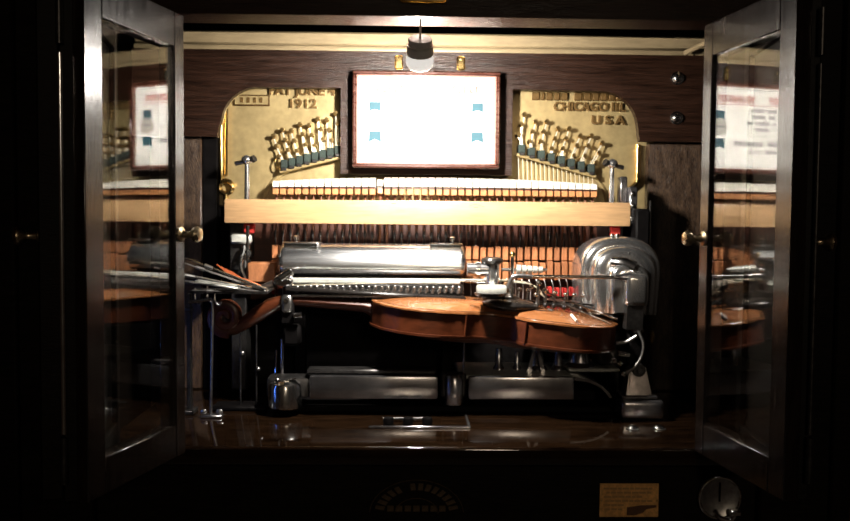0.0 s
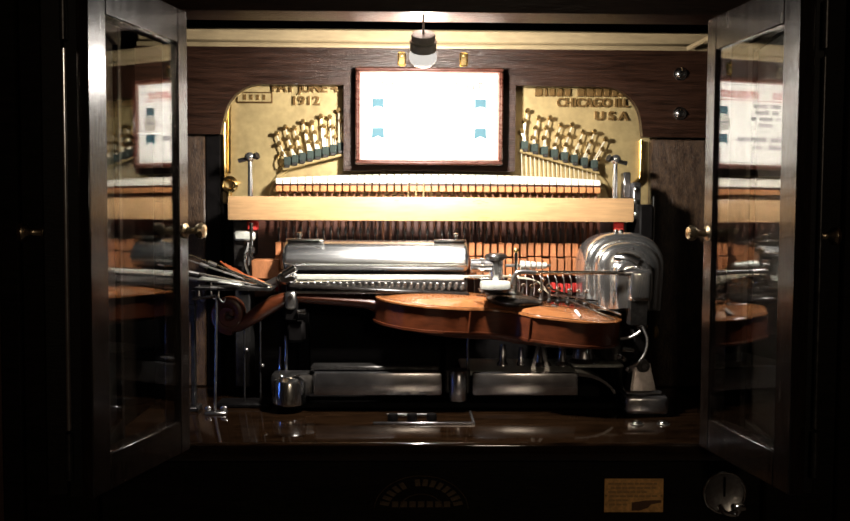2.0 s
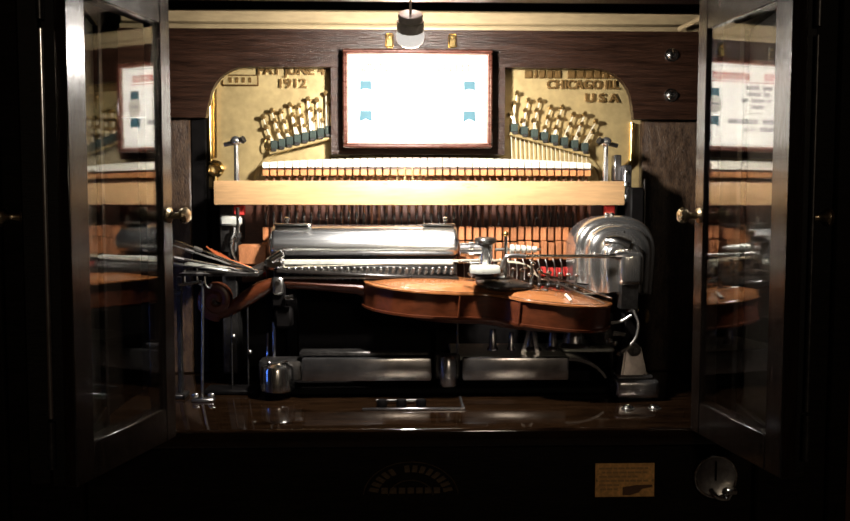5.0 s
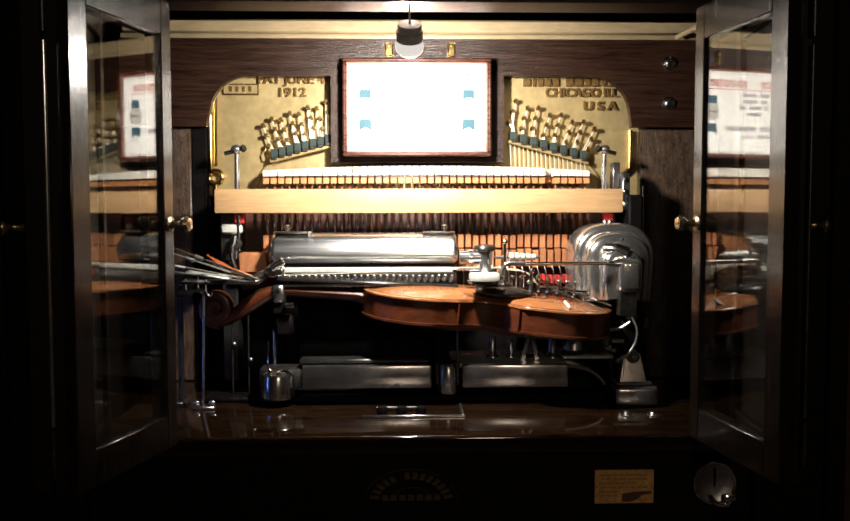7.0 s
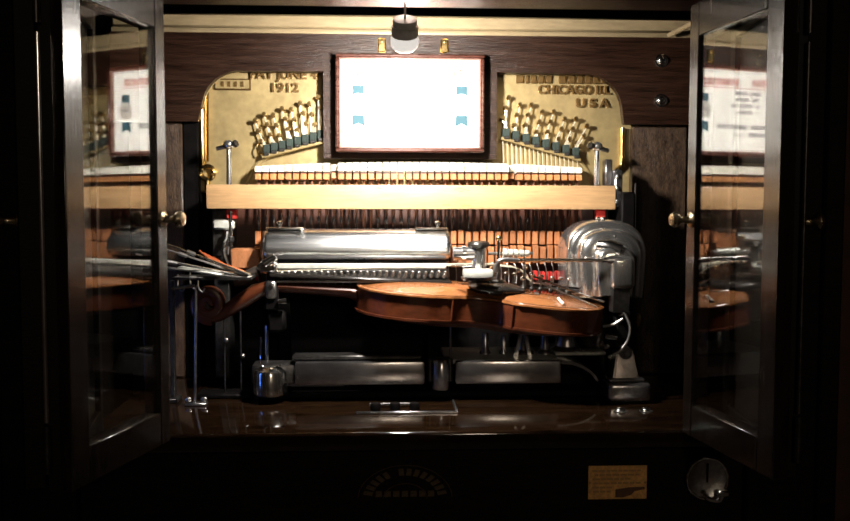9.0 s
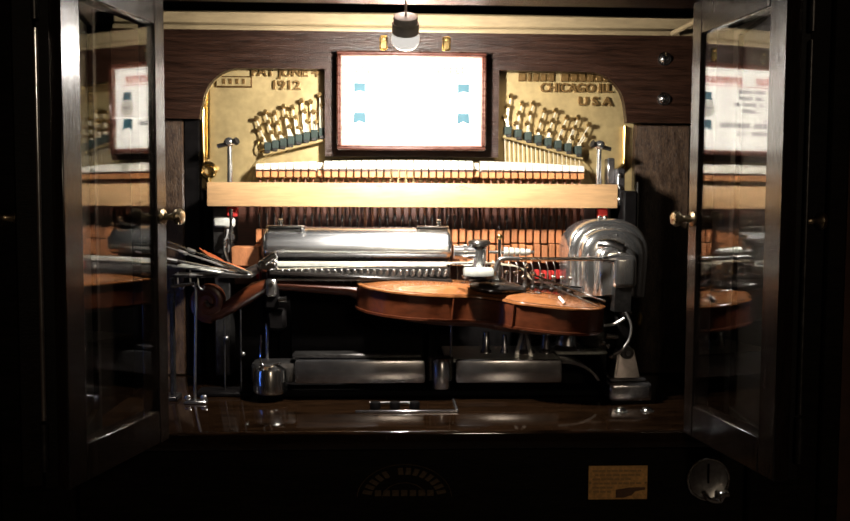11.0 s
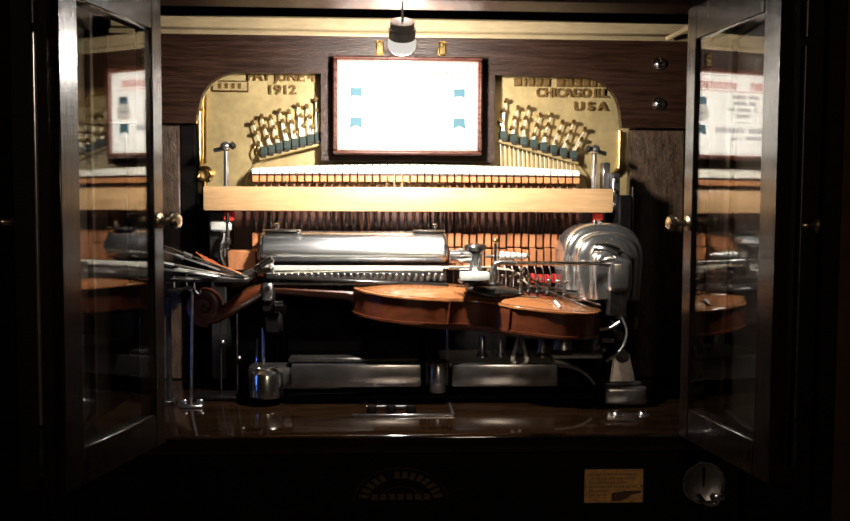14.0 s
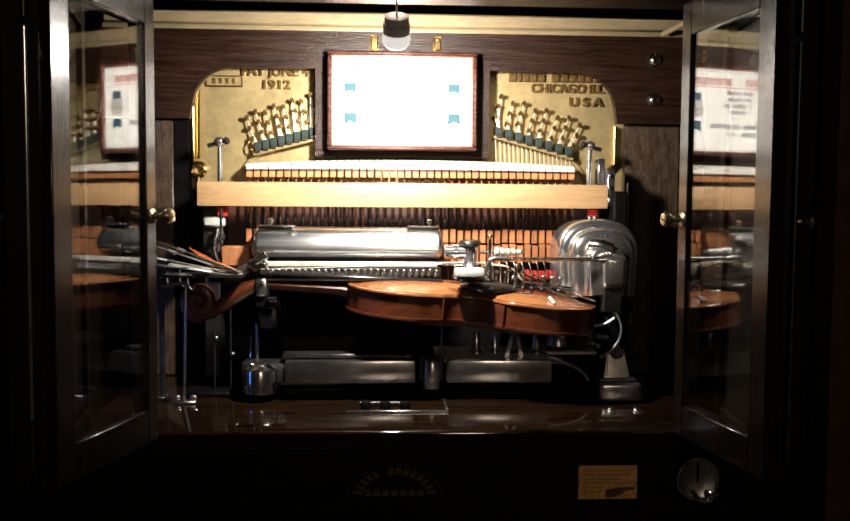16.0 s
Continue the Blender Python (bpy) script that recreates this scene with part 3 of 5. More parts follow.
def build_action():
    rail = part("hammer_rail", box(B(), -0.256, 0.357, 1.372, 1.39, 1.2955, 1.3315, 0.0025, seg=2), MAPLE, action, "pale maple rail with a few worn marks")
    for x, z, w in ((0.112, 1.3245, 0.004), (0.117, 1.3262, 0.007), (0.125, 1.3248, 0.005), (0.131, 1.3232, 0.004), (0.119, 1.3215, 0.006), (-0.006, 1.3265, 0.008), (0.094, 1.3015, 0.012), (0.122, 1.3010, 0.016)):
        part("worn_mark", box(B(), x, x + w, 1.3714, 1.3719, z, z + 0.0011), TAN_INK, rail)
    for x in (-0.24, 0.34):
        part("rail_bracket", box(B(), x - 0.012, x + 0.012, 1.392, 1.50, 1.24, 1.325, 0.002), DARK_METAL, action)
        part("bracket_foot", box(B(), x - 0.012, x + 0.012, 1.40, 1.44, SHELF_Z, 1.239, 0.002), DARK_METAL, action)
    fe, he, sh = None, None, None
    for i in range(44):
        x = -0.1875 + PITCH * i
        lift = 0.003 * (1 - ((i - 21.5) / 21.5) ** 2)
        pivot = (x, 1.445, 1.262)
        if fe is None:
            bm = B()
            slab(bm, [(-0.0046, 1.3405), (0.0046, 1.3405), (0.0046, 1.3495), (-0.0046, 1.3495)], 1.424, 1.470)
            bmesh.ops.translate(bm, verts=bm.verts, vec=(x, 0, 0))
            bmesh.ops.bevel(bm, geom=list(bm.edges), offset=0.0008, segments=1, affect="EDGES")
            ham = part("hammer", bm, HAMMER_WOOD, action, origin=pivot, smooth=False)
            bm = profile_x(B(), [(1.4275, 1.3528), (1.470, 1.3497), (1.477, 1.354), (1.474, 1.3595), (1.462, 1.3635), (1.442, 1.3625), (1.430, 1.3605)], x - 0.0050, x + 0.0050)
            felt = part("hammer_felt", bm, FELT_WHITE, ham, "white wool felt", smooth=False)
            bm = rod(B(), (x, 1.437, 1.262), (x, 1.437, 1.3404), 0.0023, 0.0023, 8)
            shank = part("shank", bm, SHANK_SHADED, ham)
            # Dark strip standing for the shadow in the gap below the felt.
            under = part("under_felt", box(B(), x - 0.0047, x + 0.0047, 1.430, 1.470, 1.3496, 1.3527), MAHOGANY, ham, smooth=False)
            fe, he, sh, un, hx = felt, ham, shank, under, x
        else:
            ham = twin(he, (x - hx, 0, 0), "hammer", action)
            for src in (fe, sh, un):
                o = new(src.name.split(".")[0], src.data)
                o.parent, o.location = ham, src.location
                if src is fe:
                    o["label"] = "white wool felt"
        top = [c for c in ham.children if c.name.startswith("hammer_felt")][0]
        swell = 1 + 0.55 * (1 - ((i - 21.5) / 21.5) ** 2)
        top.scale.z = swell
        top.location.z += 0.0055 * (swell - 1)
        ham.location.z += lift * 0.3
        HAMMERS.append(ham)
    # lower parts: back board, dampers, blocks, red pads
    part("action_board", box(B(), -0.25, 0.35, 1.47, 1.49, 1.17, 1.335, 0.002), MAHOGANY, action, "red-brown board")
    # Black sheet standing in for the shade below the action.
    part("dust_board", box(B(), -0.25, 0.35, 1.448, 1.466, SHELF_Z, 1.168, 0.002), BLACK, action, "black board standing in for shade under the action")
    part("block_rail", box(B(), -0.235, 0.335, 1.445, 1.462, 1.205, 1.225, 0.002), MAHOGANY, action)
    sp = up = lo = rd = wire = None
    for i in range(44):
        x = -0.1875 + PITCH * i
        if sp is None:
            bm = rod(B(), (x, 1.425, 1.262), (x, 1.425, 1.285), 0.0014, 0.0014, 6)
            ball(bm, (x, 1.424, 1.279), 0.0024, (1, 0.5, 2.4), 8)
            sp = part("damper_spoon", bm, DARK_METAL, action)
            up = part("upper_block", box(B(), x - 0.0043, x + 0.0043, 1.418, 1.438, 1.2405, 1.2615, 0.0008), BLOCK_WOOD, action, smooth=False)
            lo = part("lower_block", box(B(), x - 0.0044, x + 0.0044, 1.412, 1.438, 1.211, 1.2385, 0.0008), BLOCK_WOOD, action, smooth=False)
            rd = part("red_pad", box(B(), x - 0.0033, x + 0.0033, 1.410, 1.425, 1.185, 1.199, 0.001), FELT_RED, action, "red felt pad")
            wire = part("bridle_wire", tube(B(), [(x + 0.003, 1.405, 1.172), (x + 0.003, 1.402, 1.20), (x + 0.001, 1.408, 1.212)], 0.0009, 6), STEEL, action)
            x0 = x
        else:
            for src in (sp, up, lo, rd, wire):
                if src is rd and i not in (37, 38, 39, 40, 41):
                    continue
                if src is sp and random.random() < 0.12:
                    continue
                dz = random.uniform(-0.0012, 0.0012)
                twin(src, (x - x0, random.uniform(-0.001, 0.001), dz), label=src.get("label", ""))
    for x in (-0.222, 0.338):
        part("red_buffer", box(B(), x - 0.008, x + 0.008, 1.385, 1.40, 1.280, 1.2952, 0.002), FELT_RED, action, "red felt buffer")
    part("end_block", box(B(), -0.222, -0.180, 1.375, 1.41, 1.206, 1.236, 0.002), BLOCK_WOOD, action, "orange wooden end block")
    part("end_block", box(B(), -0.176, -0.166, 1.36, 1.38, 1.222, 1.246, 0.002), BLOCK_WOOD, action)
    # upright posts with bolts
    for x, s in ((-0.227, 1), (0.334, -1)):
        post = part("action_post", rod(B(), (x, 1.40, 1.332), (x, 1.40, 1.388), 0.0042, 0.0036), HOOD, action, "nickel upright post")
        part("cap", ball(B(), (x, 1.398, 1.392), 0.0085, (1, 0.9, 0.9)), HOOD, post)
        part("cross_bolt", rod(B(), (x - 0.018 * s, 1.402, 1.386), (x + 0.013 * s, 1.396, 1.393), 0.0034, 0.0034), STEEL, post)
        part("bolt_head", rod(B(), (x + 0.009 * s, 1.394, 1.392), (x + 0.013 * s, 1.392, 1.394), 0.0058, 0.0058, 6), DARK_METAL, post)
    br = part("side_bracket", box(B(), 0.356, 0.368, 1.375, 1.41, 1.30, 1.356, 0.0015), CAST, action, "steel side bracket with screws")
    for z in (1.345, 1.327, 1.308):
        part("screw", ball(B(), (0.361, 1.374, z), 0.004, (1, 0.5, 1), 10), CHROME, br)
    part("bracket_arm", box(B(), 0.345, 0.356, 1.39, 1.41, 1.332, 1.372, 0.0015), CAST, action)
    part("pull_rod", rod(B(), (0.3875, 1.375, 1.245), (0.3875, 1.375, 1.335), 0.0016), CHROME, action)
    # Box enlarged so that its shadow darkens the inner post.
    part("solenoid", box(B(), 0.362, 0.384, 1.36, 1.43, 1.235, 1.322, 0.003), BLACK, action)
    # clamp on the other end
    cl = part("end_clamp", box(B(), -0.246, -0.228, 1.36, 1.39, 1.225, 1.280, 0.002), DARK_METAL, action, "dark iron end clamp")
    part("clamp_jaw", box(B(), -0.243, -0.212, 1.350, 1.362, 1.265, 1.279, 0.003), DECK, cl)
    part("clamp_screw", rod(B(), (-0.217, 1.352, 1.240), (-0.217, 1.352, 1.292), 0.0028), CHROME, cl)
    part("clamp_nut", rod(B(), (-0.217, 1.352, 1.248), (-0.217, 1.352, 1.255), 0.006, 0.006, 6), CHROME, cl)
    part("clamp_lever", tube(B(), [(-0.222, 1.352, 1.262), (-0.226, 1.345, 1.235), (-0.219, 1.345, 1.212)], 0.0032, 8), CHROME, cl)


build_action()
scale_from_eye(action, 0.968)


# ---- framed sign and bulb ----
def build_sign():
    x0, x1, z0, z1, y = -0.0645, 0.1560, 1.380, 1.524, 1.362
    sign = thing("framed_sign", ((x0 + x1) / 2, y, z0), "brightly lit white award card in a mahogany frame", "sign")
    ring = B()
    w = 0.0060
    for a in ((x0, x1, z1 - w, z1), (x0, x1, z0, z0 + w), (x0, x0 + w, z0 + w, z1 - w), (x1 - w, x1, z0 + w, z1 - w)):
        box(ring, a[0], a[1], y, y + 0.014, a[2], a[3], 0.002)
    part("frame", ring, FRAME_RED, sign)
    bead = B()
    q = 0.0020
    for a in ((x0 + w, x1 - w, z1 - w - q, z1 - w), (x0 + w, x1 - w, z0 + w, z0 + w + q), (x0 + w, x0 + w + q, z0 + w + q, z1 - w - q), (x1 - w - q, x1 - w, z0 + w + q, z1 - w - q)):
        box(bead, a[0], a[1], y + 0.003, y + 0.012, a[2], a[3])
    part("inner_bead", bead, BEAD, sign)
    part("mount_cleat", box(B(), x0 + 0.03, x1 - 0.03, y + 0.0145, 1.3895, z0 + 0.03, z1 - 0.02), BLACK, sign)
    card = part("card", box(B(), x0 + w - 0.001, x1 - w + 0.001, y + 0.008, y + 0.012, z0 + w - 0.001, z1 - w + 0.001), PAPER, sign, "white printed card", smooth=False)
    yf = y + 0.0078

    def ink(a, b, c, d, material, name="print_bar"):
        part(name, box(B(), a, b, yf - 0.0006, yf, c, d), material, card, smooth=False)
    # red heading as plain strokes, rule below it
    cx = (x0 + x1) / 2
    for line in (((-0.083, 8), (0.012, 8)),):
        for start, n in line:
            for i in range(n):
                xx = cx + start + i * 0.0088
                ink(xx, xx + 0.0024, 1.4925, 1.5035, INK_RED)
                ink(xx + 0.0045, xx + 0.0062, 1.4925, 1.5035, INK_RED)
                ink(xx + 0.0024, xx + 0.0045, 1.5010 if i % 2 else 1.4925, 1.5035 if i % 2 else 1.4948, INK_RED)
    ink(cx - 0.085, cx + 0.085, 1.4885, 1.4896, INK_RED)
    for j, (z, wd) in enumerate(((1.478, 0.060), (1.468, 0.052), (1.458, 0.056), (1.448, 0.040))):
        n = int(wd / 0.0062)
        for i in range(n):
            if (i + j) % 5 != 3:
                xx = cx - wd / 2 + i * 0.0062
                ink(xx, xx + 0.0048, z, z + 0.0055, INK_BLACK)
    ink(cx - 0.012, cx + 0.012, 1.4405, 1.4412, INK_BLACK)
    for i in range(13):
        if i not in (5,):
            xx = cx - 0.052 + i * 0.008
            ink(xx, xx + 0.0056, 1.424, 1.4315, INK_BLACK)
    part("printed_letters", lettering("U.S.A.", cx + 0.012, yf - 0.0004, 1.4125, 0.0062, 0.0006), INK_BLACK, card, smooth=False)
    for i in range(5):
        ink(cx - 0.045 + i * 0.0075, cx - 0.0395 + i * 0.0075, 1.4125, 1.4187, INK_BLACK)
    for s in (-1, 1):
        rx = cx + s * 0.0768
        ink(rx - 0.0085, rx + 0.0085, 1.464, 1.4785, INK_BLUE, "ribbon")
        bm = slab(B(), [(rx - 0.0095, 1.4185), (rx, 1.423), (rx + 0.0095, 1.4185), (rx + 0.0085, 1.435), (rx - 0.0085, 1.435)], yf - 0.0006, yf)
        part("ribbon", bm, INK_BLUE, card, smooth=False)
        seal = part("seal", rod(B(), (rx, yf - 0.0012, 1.4535), (rx, yf, 1.4535), 0.0135, 0.0135, 28), INK_SEAL, card)
        part("seal_bar", box(B(), rx - 0.008, rx + 0.008, yf - 0.0018, yf - 0.0013, 1.452, 1.455), INK_BLACK, seal)
    b = 0.0045
    for a in ((x0 + w + b, x1 - w - b, z1 - w - b - 0.0006, z1 - w - b), (x0 + w + b, x1 - w - b, z0 + w + b, z0 + w + b + 0.0006)):
        ink(*a, INK_BLUE, "border_line")


def build_bulb():
    x, y, z = LAMP
    bulb = thing("reflector_bulb", (x, y, z), "white reflector light bulb in a grey metal holder, lit", "light bulb")
    m = Matrix.Translation((x, y, z)) @ Matrix.Rotation(radians(34), 4, "X") @ Matrix.Scale(0.90, 4)
    part("envelope", lathe(B(), [(0.0135, -0.001), (0.0160, 0.001), (0.0176, 0.004), (0.0182, 0.008), (0.0178, 0.013), (0.0166, 0.0165), (0.012, 0.0170)], m), BULB_WHITE, bulb)
    part("lens_face", lathe(B(), [(0.003, -0.0042), (0.009, -0.0034), (0.0132, -0.0014), (0.0132, -0.0011)], m), BULB_FACE, bulb, "glowing lens face")
    cap = part("lamp_holder", lathe(B(), [(0.0168, 0.0168), (0.0174, 0.019), (0.0170, 0.027), (0.0156, 0.0275), (0.0152, 0.034), (0.0158, 0.036), (0.0150, 0.0385), (0.010, 0.0390)], m), PALE_HOLDER, bulb, "grey lamp holder")
    part("holder_collar", lathe(B(), [(0.0172, 0.0270), (0.0176, 0.0285), (0.0172, 0.030), (0.0156, 0.0302)], m), DECK, cap)
    part("hanger_stem", tube(B(), [m @ Vector((0, 0, 0.038)), m @ Vector((0, 0.002, 0.044)), Vector((x, y - 0.016, 1.5339))], 0.0014, 8), PALE_HOLDER, bulb)


build_sign()
build_bulb()


# ---- violin ----
def half_width(s):
    """Half width of the violin's body at s = 0 (neck end) to 1 (tail end)."""
    keys = ((0, 0.0), (0.012, 0.026), (0.05, 0.052), (0.12, 0.074), (0.20, 0.0825), (0.28, 0.080), (0.335, 0.072), (0.372, 0.0715), (0.386, 0.064), (0.43, 0.0565),
            (0.49, 0.0545), (0.55, 0.061), (0.588, 0.074), (0.603, 0.087), (0.645, 0.091), (0.74, 0.1015), (0.81, 0.1035), (0.88, 0.096), (0.94, 0.075), (0.985, 0.04), (1, 0.0))
    for (a, p), (b, q) in zip(keys, keys[1:]):
        if s <= b:
            f = (s - a) / (b - a)
            f = math.sqrt(f) if a == 0 else 1 - math.sqrt(1 - f) if b == 1 else f
            return p + (q - p) * f
    return 0.0


def body_outline(n, grow=0.0):
    ss = [0.5 - 0.5 * math.cos(math.pi * i / n) for i in range(n + 1)]
    L = 0.356
    up = [(s * L, half_width(s)) for s in ss]
    pts = up + [(x, -y) for x, y in reversed(up[1:-1])]
    if grow:
        cx = L / 2
        pts = [(cx + (x - cx) * (1 + grow / (L / 2)), y * (1 + grow / 0.09)) for x, y in pts]
    return pts


def plate_mesh(pts, z_edge, thick, arch, sign):
    bm = B()
    rings = []
    cx = 0.178
    for k, (sc, h) in enumerate(((1.0, 0.0), (0.985, 0.10), (0.93, 0.13), (0.84, 0.38), (0.70, 0.66), (0.50, 0.88), (0.25, 0.98), (0.04, 1.0))):
        rings.append([bm.verts.new((cx + (x - cx) * sc, y * sc, z_edge + sign * (thick + arch * h))) for x, y in pts])
    low = [bm.verts.new((x, y, z_edge)) for x, y in pts]
    rings.insert(0, low)
    n = len(pts)
    for a, b in zip(rings, rings[1:]):
        for i in range(n):
            bm.faces.new((a[i], a[(i + 1) % n], b[(i + 1) % n], b[i]))
    bm.faces.new(rings[-1])
    bm.faces.new(low)
    return bm


def build_violin():
    v = thing("violin", (-0.030, 1.268, 1.1915), "varnished reddish-brown violin lying on a nickel stand", "violin")
    v.rotation_mode = "XYZ"
    v.rotation_euler = (radians(0.9), radians(4.8), radians(0.5))
    v.scale = (0.957, 0.957, 1.01)
    # own space: x to the tail, z up, top edge at z = 0
    H = 0.031
    pts = body_outline(64)
    bm = B()
    a = [bm.verts.new((x, y * 0.975, -0.003)) for x, y in pts]
    b = [bm.verts.new((x, y * 0.975, -H)) for x, y in pts]
    for i in range(len(a)):
        bm.faces.new((a[i], a[(i + 1) % len(a)], b[(i + 1) % len(a)], b[i]))
    part("ribs", bm, VARNISH, v, "dark varnished ribs", local=True)
    edge = body_outline(64, 0.0016)
    part("top_plate", plate_mesh(edge, -0.0018, 0.0020, 0.0135, 1), SPRUCE, v, "golden spruce top", local=True)
    part("back_plate", plate_mesh(edge, -H + 0.0004, 0.0028, 0.011, -1), VARNISH, v, local=True)
    part("purfling", tube(B(), [(0.178 + (x - 0.178) * 0.962, y * 0.962, 0.0020) for x, y in edge + edge[:1]], 0.0003, 5), EBONY, v, local=True)
    for s in (-1, 1):
        pth = [(0.178, s * 0.030, 0.011), (0.181, s * 0.034, 0.0105), (0.187, s * 0.034, 0.0105), (0.193, s * 0.037, 0.0105), (0.202, s * 0.042, 0.0098), (0.214, s * 0.047, 0.009), (0.224, s * 0.050, 0.0085), (0.232, s * 0.053, 0.0078), (0.235, s * 0.058, 0.0066), (0.230, s * 0.060, 0.0062)]
        part("f_hole", tube(B(), pth, 0.0019, 6), EBONY, v, "black sound hole", local=True)
        for x in (0.1335, 0.2145):
            part("corner_block", rod(B(), (x, s * half_width(x / 0.356) * 0.982, -0.003), (x, s * half_width(x / 0.356) * 0.982, -H), 0.0014, 0.0014, 8), VARNISH, v, local=True)
    # neck, pegbox and scroll swept along the middle line
    mid = [(0.006, -0.010, 0.016, 0.0135), (-0.010, -0.008, 0.011, 0.0125), (-0.06, -0.009, 0.0095, 0.0115), (-0.115, -0.010, 0.0090, 0.0108), (-0.132, -0.013, 0.0135, 0.0120), (-0.150, -0.0215, 0.0180, 0.0120), (-0.172, -0.037, 0.0175, 0.0115), (-0.190, -0.0515, 0.0135, 0.0105), (-0.203, -0.0590, 0.0095, 0.0095)]
    bm = B()
    rings = []
    for x, z, h, w in mid:
        rings.append([bm.verts.new((x, w * math.cos(t) * (0.75 + 0.25 * abs(math.cos(t))), z + h * math.sin(t) * (1 if math.sin(t) < 0 else 0.55))) for t in [2 * math.pi * i / 14 for i in range(14)]])
    for p, q in zip(rings, rings[1:]):
        for i in range(14):
            bm.faces.new((p[i], p[(i + 1) % 14], q[(i + 1) % 14], q[i]))
    bm.faces.new(rings[0]), bm.faces.new(rings[-1])
    part("neck", bm, VARNISH, v, local=True)
    bm = B()
    spiral = []
    for i in range(46):
        t = i / 45
        ang = radians(-75 - 640 * t)
        r = 0.0185 * (1 - t) ** 0.85 + 0.0035
        spiral.append((t, -0.2080 + r * math.cos(ang), -0.0420 + r * math.sin(ang)))
    pts3 = [((x, 0, z), 0.0075 - 0.0035 * t, 0.0085 + 0.008 * t) for t, x, z in spiral]
    rings = []
    for i, (p, rr, w) in enumerate(pts3):
        p = Vector(p)
        nx = Vector(pts3[min(i + 1, 45)][0]) - Vector(pts3[max(i - 1, 0)][0])
        nrm = Vector((-nx.z, 0, nx.x)).normalized()
        rings.append([bm.verts.new(p + nrm * rr * c + Vector((0, w * d, 0))) for c, d in ((-1, -0.85), (-0.6, -1), (0.6, -1), (1, -0.85), (1, 0.85), (0.6, 1), (-0.6, 1), (-1, 0.85))])
    for p, q in zip(rings, rings[1:]):
        for i in range(8):
            bm.faces.new((p[i], p[(i + 1) % 8], q[(i + 1) % 8], q[i]))
    bm.faces.new(rings[0]), bm.faces.new(rings[-1])
    part("scroll", bm, VARNISH, v, "carved spiral scroll", local=True)
    part("fingerboard", box(B(), -0.125, 0.135, -0.018, 0.018, 0.0, 0.006, 0.002, Matrix.Translation((0, 0, 0.006)) @ Matrix.Rotation(radians(-2.0), 4, "Y")), EBONY, v, "black fingerboard", local=True)
    part("bridge", box(B(), 0.192, 0.1955, -0.021, 0.021, 0.013, 0.040, 0.001), MAPLE, v, local=True)
    for k in range(4):
        y = -0.0165 + 0.011 * k
        part("violin_string", tube(B(), [(-0.12, y * 0.5, 0.0095), (0.194, y, 0.0425), (0.255, y * 0.7, 0.022)], 0.0005, 5), STRING, v, local=True)
    part("tailpiece", profile_x(B(), [(-0.014, 0.018), (0.014, 0.018), (0.018, 0.022), (-0.018, 0.022)], 0.252, 0.352), EBONY, v, local=True)
    part("white_mark", tube(B(), [(0.2810, -0.094, 0.0052), (0.2792, -0.084, 0.0080), (0.2775, -0.074, 0.0105)], 0.0018, 8), PAPER, v, "small white mark on the top", local=True)
    # black guard over the bow side
    pad = B()
    ball(pad, (0.196, -0.044, 0.014), 0.030, (1.35, 0.90, 0.30), 24)
    ball(pad, (0.184, -0.034, 0.019), 0.024, (1.20, 0.90, 0.42), 20)
    tube(pad, [(0.215, -0.058, 0.0105), (0.238, -0.058, 0.0100), (0.250, -0.056, 0.0098), (0.256, -0.050, 0.0105), (0.249, -0.045, 0.0114)], 0.0022, 8)
    part("black_guard", pad, EBONY, v, "black guard over the bridge", local=True)


